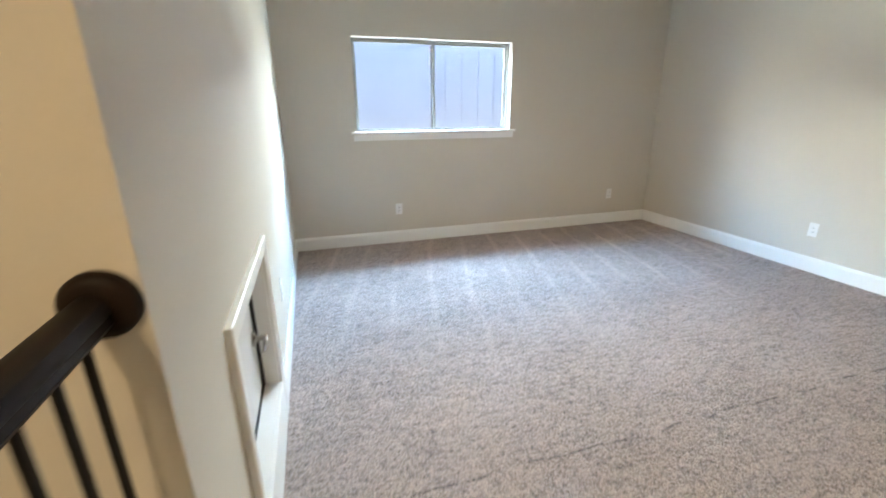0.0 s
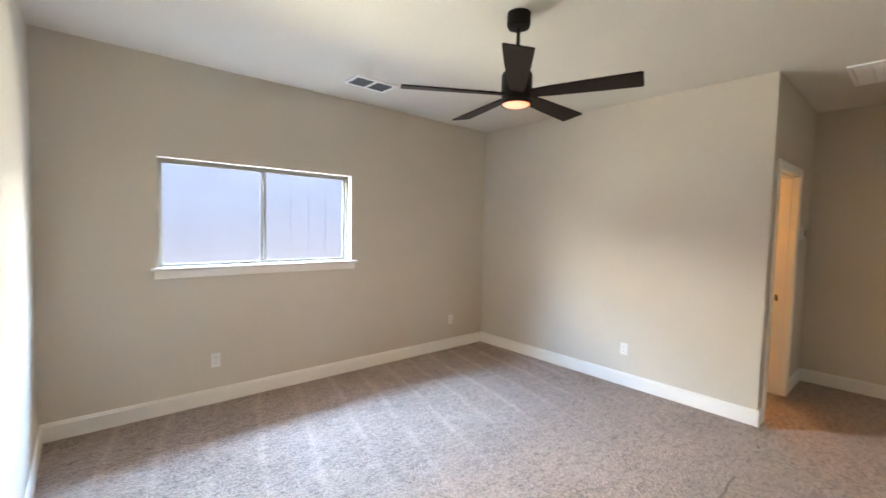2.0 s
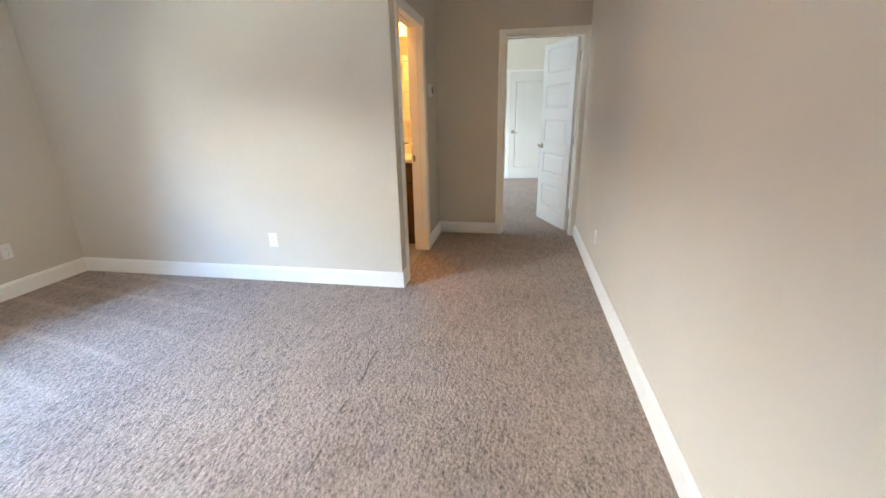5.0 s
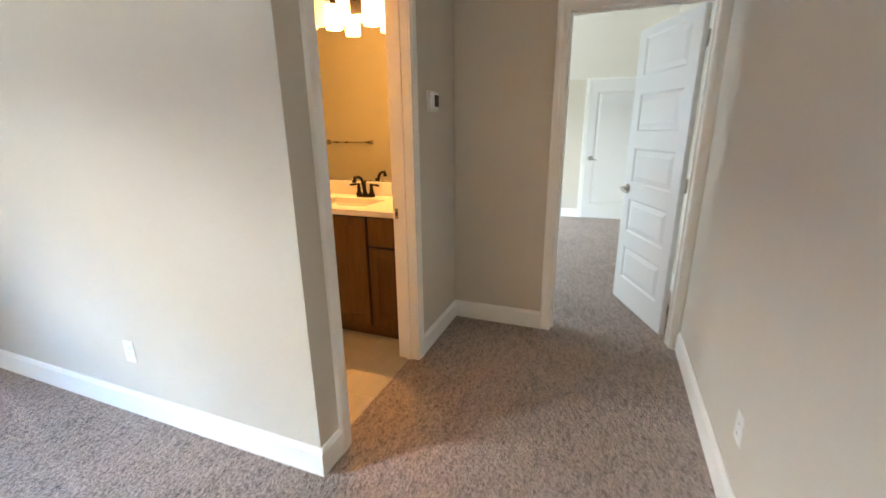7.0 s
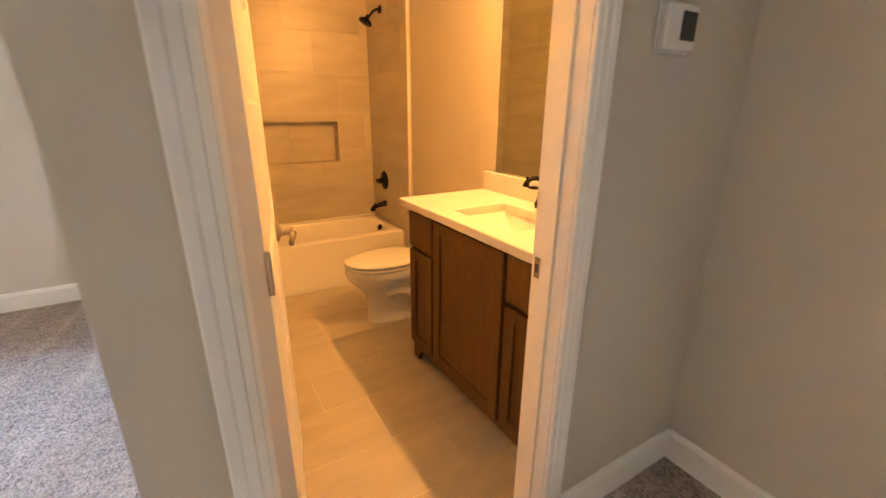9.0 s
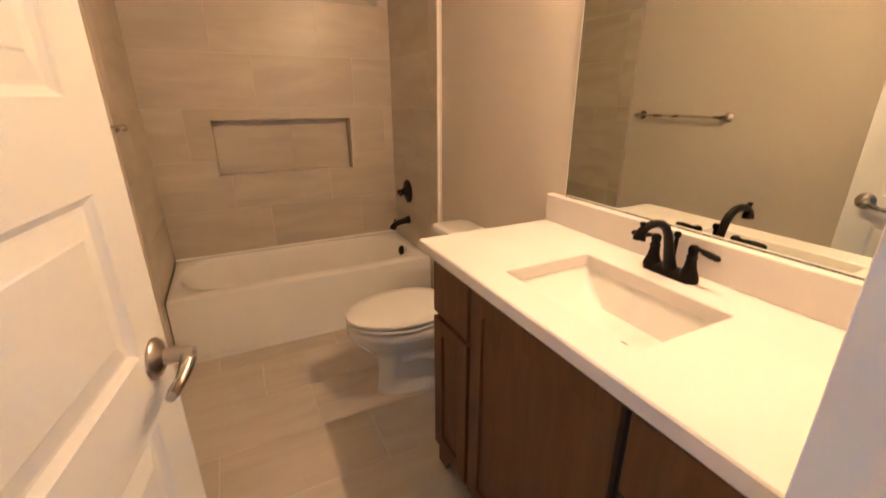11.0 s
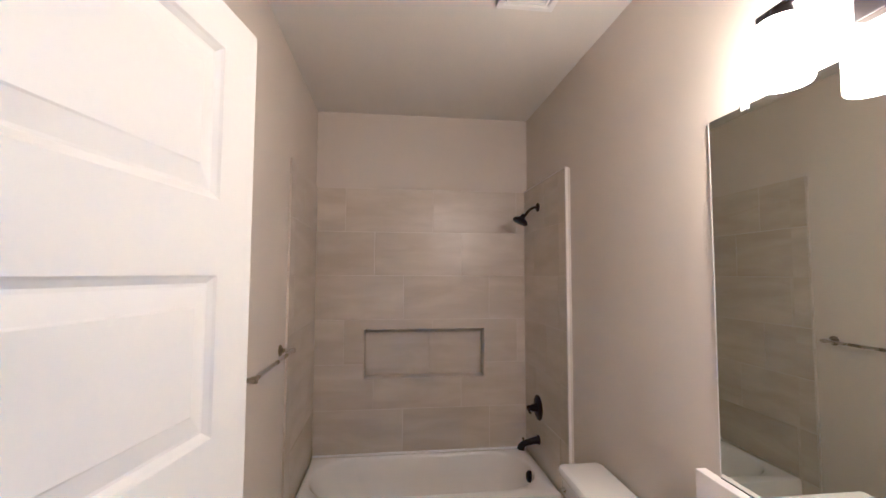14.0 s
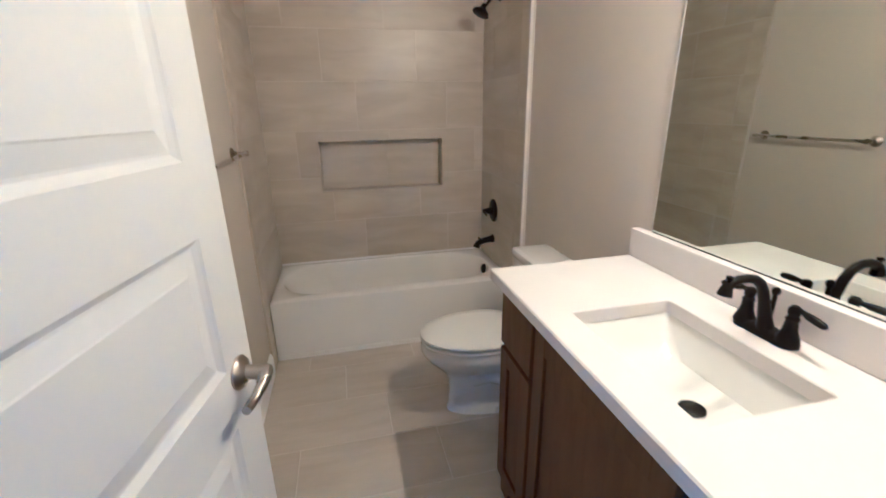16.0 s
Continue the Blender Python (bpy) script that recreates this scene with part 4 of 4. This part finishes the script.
# ---- vanity ----
VY0, VY1, VX = BF + 0.002, 2.572, 5.190
van = thing("vanity_cabinet", (5.45, 2.05, 0.0), "brown stained wooden bathroom vanity with shaker doors and drawers", "cabinet")
part("body", boxes((VX, VY0, 0.11, VX + 0.018, VY1, 0.857), (BR - 0.014, VY0, 0.11, BR - 0.002, VY1, 0.857), (VX + 0.018, VY1 - 0.018, 0.11, BR - 0.014, VY1, 0.857), (VX + 0.018, VY0, 0.11, BR - 0.014, VY0 + 0.018, 0.857),
                   (VX + 0.018, VY0 + 0.018, 0.11, BR - 0.014, VY1 - 0.018, 0.128), (VX + 0.055, VY0, 0.0, VX + 0.07, VY1 - 0.02, 0.11)), CABINET, van)
bm = bmesh.new()
foot = [(VX, 0.11), (VX, 0.0), (VX + 0.045, 0.0), (VX + 0.050, 0.030), (VX + 0.066, 0.062), (VX + 0.095, 0.078), (VX + 0.30, 0.078), (BR - 0.07, 0.06), (BR - 0.05, 0.0), (BR - 0.003, 0.0), (BR - 0.003, 0.11)]
rings(bm, [[(x, y, z) for x, z in foot] for y in (VY1 - 0.018, VY1)])
part("end_foot", bm, CABINET, van)
bm = bmesh.new()
foot2 = [(VY1 - 0.018, 0.1095), (VY1 - 0.018, 0.0), (VY1 - 0.060, 0.0), (VY1 - 0.066, 0.030), (VY1 - 0.085, 0.058), (VY1 - 0.115, 0.070), (VY0 + 0.002, 0.070), (VY0 + 0.002, 0.1095)]
rings(bm, [[(x, y, z) for y, z in foot2] for x in (VX, VX + 0.018)])
part("base_valance", bm, CABINET, van)
# near-black sheet that puts the shade of the gaps between the fronts into colour
part("gap_shade", boxes((VX - 0.0025, VY0 + 0.004, 0.100, VX, VY1 - 0.006, 0.855)), GAP, van)


def front(y0, y1, z0, z1, name, flat=False):
    """A drawer front, or a shaker door with a sunk panel, on the cabinet's face."""
    x0, x1 = VX - 0.022, VX - 0.003
    if flat:
        return part(name, soft_box(x0, y0, z0, x1, y1, z1, 0.002, 1), CABINET, van)
    w = 0.056
    d = part(name, boxes((x0 + 0.010, y0 + w - 0.002, z0 + w - 0.002, x1 - 0.001, y1 - w + 0.002, z1 - w + 0.002)), CABINET, van)
    for s0, s1 in ((y0, y0 + w), (y1 - w, y1)):
        part("stile", soft_box(x0, s0, z0, x1, s1, z1, 0.0015, 1), CABINET, d)
    for r0, r1 in ((z0, z0 + w), (z1 - w, z1)):
        part("rail", soft_box(x0 + 0.0004, y0 + w, r0, x1, y1 - w, r1, 0.0012, 1), CABINET, d)
    return d


front(2.338, 2.562, 0.668, 0.846, "drawer_front", True)
front(2.338, 2.562, 0.112, 0.650, "door")
front(1.806, 2.318, 0.112, 0.846, "door")
front(1.545, 1.786, 0.668, 0.846, "drawer_front", True)
front(1.545, 1.786, 0.112, 0.650, "door")

# top with its sink cut-out
SX0, SX1, SY0, SY1 = 5.255, 5.553, 1.857, 2.287
ctop = thing("countertop", (5.43, 2.08, 0.857), "white cultured stone vanity top with a backsplash", "countertop")
bm = bmesh.new()
c2x, c2y = (5.154 + BR) / 2, (VY0 + 2.647) / 2
ox, oy = (BR - 0.001 - 5.154) / 2, (2.647 - VY0) / 2
sx, sy = (SX0 + SX1) / 2, (SY0 + SY1) / 2
qx, qy = (SX1 - SX0) / 2, (SY1 - SY0) / 2
zt = 0.897
rings(bm, [round_rect(sx, sy, qx, qy, 0.010, 0.858, 4), round_rect(c2x, c2y, ox - 0.003, oy - 0.003, 0.003, 0.858, 4), round_rect(c2x, c2y, ox, oy, 0.004, 0.862, 4), round_rect(c2x, c2y, ox, oy, 0.004, zt - 0.004, 4), round_rect(c2x, c2y, ox - 0.004, oy - 0.004, 0.004, zt, 4),
           round_rect(sx, sy, qx + 0.003, qy + 0.003, 0.012, zt, 4), round_rect(sx, sy, qx, qy, 0.010, zt - 0.003, 4), round_rect(sx, sy, qx, qy, 0.010, 0.858, 4)], False, False)
part("slab", bm, COUNTER, ctop)
part("backsplash", soft_box(BR - 0.036, VY0, zt + 0.0005, BR - 0.001, 2.645, 0.999, 0.003), COUNTER, ctop)

sink = thing("sink", (sx, sy, 0.74), "white rectangular undermount sink with a dark drain", "sink")
bm = bmesh.new()
rings(bm, [round_rect(sx, sy, qx + 0.02, qy + 0.02, 0.03, 0.8575, 5), round_rect(sx, sy, qx + 0.004, qy + 0.004, 0.014, 0.8575, 5), round_rect(sx, sy, qx - 0.002, qy - 0.006, 0.018, 0.84, 5), round_rect(sx + 0.002, sy, qx - 0.014, qy - 0.030, 0.035, 0.80, 5),
           round_rect(sx + 0.004, sy, qx - 0.030, qy - 0.070, 0.045, 0.765, 5), round_rect(sx + 0.006, sy, qx - 0.060, qy - 0.120, 0.05, 0.752, 5), round_rect(sx + 0.026, sy - 0.034, 0.03, 0.03, 0.029, 0.748, 5)], False, True)
part("basin", bm, PORCELAIN, sink, smooth=True)
part("drain", lathe([(0.0, 0.752), (0.020, 0.752), (0.024, 0.755), (0.029, 0.753), (0.030, 0.749)], (sx + 0.026, sy - 0.034, 0.0), "z", 22, False), BRONZE, sink, "dark bronze drain", True)

# ---- faucet ----
fa = thing("faucet", (5.632, 2.07, zt), "oil-rubbed bronze two-handle faucet with an arched spout", "faucet")
fx, fy = 5.632, 2.07
bm = bmesh.new()
rings(bm, [round_rect(fx, fy, 0.025, 0.075, 0.024, zt, 6), round_rect(fx, fy, 0.025, 0.075, 0.024, zt + 0.010, 6), round_rect(fx, fy, 0.020, 0.069, 0.019, zt + 0.018, 6), round_rect(fx, fy, 0.014, 0.056, 0.013, zt + 0.022, 6)])
part("base_plate", bm, BRONZE, fa, smooth=True)
arc = [(fx + x, fy, zt + z) for x, z in ((-0.004, 0.016), (-0.014, 0.050), (-0.025, 0.085), (-0.036, 0.115), (-0.050, 0.136), (-0.069, 0.148), (-0.090, 0.152), (-0.110, 0.151), (-0.127, 0.146), (-0.138, 0.138), (-0.1415, 0.128), (-0.143, 0.118))]
part("spout", tube(arc, [0.019, 0.0145, 0.0125, 0.0115, 0.011, 0.0105, 0.0105, 0.0105, 0.0105, 0.0115, 0.014, 0.0155], 18), BRONZE, fa, "", True)
part("spout_knob", lathe([(0.0045, 0.140), (0.0045, 0.153), (0.0075, 0.156), (0.0075, 0.161), (0.0, 0.164)], (fx - 0.1375, fy, zt), "z", 12, False), BRONZE, fa, "", True)
part("lift_rod", lathe([(0.005, 0.02), (0.005, 0.102), (0.008, 0.105), (0.009, 0.113), (0.006, 0.119), (0.0, 0.120)], (fx + 0.002, fy, zt), "z", 12, False), BRONZE, fa, "", True)
for s in (-1, 1):
    y = fy + s * 0.053
    st = part("handle", lathe([(0.024, 0.012), (0.022, 0.022), (0.015, 0.040), (0.012, 0.062), (0.014, 0.068), (0.010, 0.074), (0.0125, 0.082), (0.0125, 0.092), (0.008, 0.098), (0.0, 0.099)], (fx - 0.004, y, zt), "z", 22, False), BRONZE, fa, "", True)
    part("lever", tube([(fx, y, zt + 0.090), (fx - 0.003, y + s * 0.018, zt + 0.090), (fx - 0.006, y + s * 0.030, zt + 0.088), (fx - 0.010, y + s * 0.048, zt + 0.087), (fx - 0.013, y + s * 0.066, zt + 0.085), (fx - 0.014, y + s * 0.072, zt + 0.084)],
                       [0.006, 0.0055, 0.008, 0.0085, 0.0075, 0.003], 12), BRONZE, st, "", True)

# ---- mirror ----
mir = thing("wall_mirror", (BR, 2.05, 1.018), "large frameless wall mirror above the vanity", "mirror")
part("glass", boxes((BR - 0.0065, 1.56, 1.0032, BR - 0.0005, 2.574, 2.072)), MIRROR, mir)
part("edge_strip", boxes((BR - 0.0068, 2.574, 1.0032, BR - 0.0005, 2.5775, 2.072)), PLASTIC, mir, "pale ground glass edge")
# dark strip in place of the shaded gap between backsplash and glass
part("bottom_gap_line", boxes((BR - 0.0075, 1.56, 0.9994, BR - 0.0005, 2.574, 1.0030)), SLOT, mir, "thin dark strip for the shaded gap under the mirror")
for y in (2.44, 1.68):
    part("clip", soft_box(BR - 0.011, y - 0.012, 2.059, BR - 0.0004, y + 0.012, 2.085, 0.003), PLASTIC, mir, "clear plastic mirror clip")

# ---- vanity light ----
vl = thing("vanity_light", (BR, 2.07, 2.19), "dark bronze vanity light with lit white glass shades", "wall lamp")
part("wall_plate", soft_box(BR - 0.028, 1.998, 2.125, BR - 0.0005, 2.142, 2.270, 0.003), BRONZE, vl)
part("cross_bar", soft_box(5.594, 1.865, 2.196, 5.606, 2.275, 2.210, 0.002), BRONZE, vl)
for y in (2.04, 2.10):
    part("bracket", tube([(BR - 0.028, y, 2.203), (5.600, y, 2.203)], 0.006, 10), BRONZE, vl)
for y in (1.927, 2.213):
    part("socket", lathe([(0.020, 2.196), (0.022, 2.185), (0.028, 2.172), (0.028, 2.160)], (5.600, y, 0.0), "z", 20), BRONZE, vl, "", True)
    part("shade", lathe([(0.030, 2.166), (0.048, 2.163), (0.053, 2.156), (0.053, 2.028), (0.050, 2.022)], (5.600, y, 0.0), "z", 32, False), OPAL, vl, "lit white opal glass shade", True)
    bulb = new("vanity_bulb", bpy.data.lights.new("vanity_bulb", "POINT"))
    bulb.data.energy, bulb.data.color, bulb.data.shadow_soft_size = 55, (1.0, 0.43, 0.105), 0.022
    bulb.location = (5.600, y, 2.088)

# ---- exhaust fan in the bathroom ceiling ----
ex = thing("exhaust_fan", (5.285, 2.95, H - 0.02), "white square bathroom exhaust fan grille", "vent")
e0, e1, f0, f1 = 5.165, 5.405, 2.825, 3.065
part("backing", boxes((e0 + 0.02, f0 + 0.02, H - 0.006, e1 - 0.02, f1 - 0.02, H - 0.0005)), VENTDARK, ex)
for k in range(7):
    u = 0.016 * k
    w = 0.022 if k == 0 else 0.010
    if k == 6:
        part("centre_plate", soft_box(e0 + u, f0 + u, H - 0.018, e1 - u, f1 - u, H - 0.006, 0.002), PLASTIC, ex)
        continue
    z0, z1 = H - (0.020 if k == 0 else 0.017), H - (0.0005 if k == 0 else 0.0065)
    part("grille_ring" if k else "frame", boxes((e0 + u, f0 + u, z0, e1 - u, f0 + u + w, z1), (e0 + u, f1 - u - w, z0, e1 - u, f1 - u, z1), (e0 + u, f0 + u + w, z0, e0 + u + w, f1 - u - w, z1), (e1 - u - w, f0 + u + w, z0, e1 - u, f1 - u - w, z1)), PLASTIC, ex)

# ---- tile edge strips and niche lining ----
TT = 2.20
setting("tile_edge_trim", boxes((BT - 0.013, 3.611, 0.0, BT + 0.001, 3.6225, TT), (BT - 0.013, 3.6225, TT + 0.0005, BT + 0.001, BB, TT + 0.0045)), EDGE, "pale tile edging strip", category="trim")
setting("tile_edge_trim", boxes((BL + 0.0005, 3.614, 0.0, BL + 0.011, 3.620, TT)), TILE, "tile edging strip", category="trim")
setting("niche_lining", boxes((NX0, BB - 0.009, NZ0, NX0 + 0.008, BB + 0.092, NZ1), (NX1 - 0.008, BB - 0.009, NZ0, NX1, BB + 0.092, NZ1), (NX0 + 0.008, BB - 0.009, NZ1 - 0.008, NX1 - 0.008, BB + 0.092, NZ1),
                              (NX0 + 0.008, BB - 0.009, NZ0, NX1 - 0.008, BB + 0.092, NZ0 + 0.008), (NX0, BB + 0.092, NZ0, NX1, BB + 0.0995, NZ1)), TILE, "tiled shower niche lining", category="niche")

# ---- tiles, piece by piece ----
J = 0.0019                       # half a joint
ROWH, TW, STEP = 0.305, 0.61, 0.2033


def row_cuts(a0, a1, first):
    cuts = [a0]
    x = first
    while x < a0 + 0.02:
        x += TW
    while x < a1 - 0.02:
        cuts.append(x)
        x += TW
    return cuts + [a1]


def tile_piece(parent, rects, depth0, depth1, plane, mat, chamfer=True):
    """A tile of one or more rectangles (a0, a1, b0, b1) standing on a plane: 'y' for the back wall, 'x' for side walls, 'z' for floors."""
    bm = bmesh.new()
    for a0, a1, b0, b1 in rects:
        c = 0.0012
        lo = [(a0, b0), (a1, b0), (a1, b1), (a0, b1)]
        hi = [(a0 + c, b0 + c), (a1 - c, b0 + c), (a1 - c, b1 - c), (a0 + c, b1 - c)]
        s = 1 if depth1 > depth0 else -1
        lev = [(lo, depth0), (lo, depth1 - s * c), (hi if chamfer else lo, depth1)]
        put = {"y": lambda a, b, d: (a, d, b), "x": lambda a, b, d: (d, a, b), "z": lambda a, b, d: (a, b, d)}[plane]
        rings(bm, [[put(a, b, d) for a, b in pts] for pts, d in lev], False, True)
    ob = new("tile", mesh_of("tile", bm, mat))
    ob.parent = parent
    return ob


def minus(r, hole):
    a0, a1, b0, b1 = r
    h0, h1, k0, k1 = hole
    if a1 <= h0 or a0 >= h1 or b1 <= k0 or b0 >= k1:
        return [r]
    out = []
    if b0 < k0:
        out.append((a0, a1, b0, k0))
    if b1 > k1:
        out.append((a0, a1, k1, b1))
    m0, m1 = max(b0, k0), min(b1, k1)
    if a0 < h0:
        out.append((a0, h0, m0, m1))
    if a1 > h1:
        out.append((h1, a1, m0, m1))
    return out


z_rows = [(TT - ROWH * (k + 1), TT - ROWH * k) for k in range(8)]
for k, (z0, z1) in enumerate(z_rows[:6]):
    cuts = row_cuts(BL + 0.010, BT - 0.010, BL + 0.205 + STEP * (k % 3))
    for a, b in zip(cuts, cuts[1:]):
        r = (a + J, b - J, max(z0, tz + 0.001) + J, z1 - J)
        if r[3] - r[2] < 0.02:
            continue
        rects = minus(r, (NX0, NX1, NZ0, NZ1))
        if rects:
            tile_piece(bath_back, rects, BB - 0.0005, BB - 0.010, "y", TILE, len(rects) == 1)
setting("grout_back", boxes((BL + 0.001, BB - 0.0088, tz, NX0, BB - 0.0002, TT - 0.002), (NX1, BB - 0.0088, tz, BT - 0.001, BB - 0.0002, TT - 0.002), (NX0, BB - 0.0088, NZ1, NX1, BB - 0.0002, TT - 0.002), (NX0, BB - 0.0088, tz, NX1, BB - 0.0002, NZ0)), GROUT, "pale grout behind the tiles", category="grout")
for wall, face, s in ((bath_west, BL, 1), (bath_east, BT, -1)):
    for k, (z0, z1) in enumerate(z_rows):
        cuts = row_cuts(3.622, BB - 0.0105, 3.622 + 0.12 + STEP * ((k + 1) % 3))
        for a, b in zip(cuts, cuts[1:]):
            zz0 = max(z0, 0.0)
            for c0, c1, lo in ((a, min(b, ty0 - 0.002), zz0), (max(a, ty0 - 0.002), b, max(zz0, tz + 0.001))):
                if c1 - c0 < 0.012 or z1 - lo < 0.02:
                    continue
                j1 = J if c1 == b else 0.0
                j0 = J if c0 == a else 0.0
                tile_piece(wall, [(c0 + j0, c1 - j1, lo + J, z1 - J)], face + s * 0.0005, face + s * 0.010, "x", TILE, c0 == a and c1 == b)
    setting("grout_side", boxes((min(face + s * 0.0002, face + s * 0.0088), 3.623, 0.0, max(face + s * 0.0002, face + s * 0.0088), ty0 - 0.001, TT - 0.002),
                                (min(face + s * 0.0002, face + s * 0.0088), ty0 - 0.001, tz + 0.002, max(face + s * 0.0002, face + s * 0.0088), BB - 0.0076, TT - 0.002)), GROUT, "pale grout behind the tiles", category="grout")
# niche back tiles
for a, b, z0, z1 in ((NX0 + 0.009, 5.01, NZ0 + 0.009, NZ1 - 0.009), (5.01, NX1 - 0.009, NZ0 + 0.009, NZ1 - 0.009)):
    tile_piece(bath_back, [(a + J, b - J, z0, z1)], BB + 0.0920, BB + 0.088, "y", TILE)
# floor
for k in range(7):
    y1 = 3.575 - ROWH * k
    y0 = max(y1 - ROWH, 1.467)
    if k == 0:
        cuts0 = row_cuts(BL + 0.001, BR - 0.001, 4.613 - STEP)
        for a, b in zip(cuts0, cuts0[1:]):
            tile_piece(bath_floor, [(a + J, b - J, y1 + J, 3.73)], -0.004, 0.0, "z", FLOORTILE)
    cuts = row_cuts(BL + 0.001, BR - 0.001, 4.613 + STEP * k - (TW if k > 1 else 0) - (TW if k > 4 else 0))
    for a, b in zip(cuts, cuts[1:]):
        tile_piece(bath_floor, [(a + J, b - J, y0 + J, y1 - J)], -0.004, 0.0, "z", FLOORTILE)
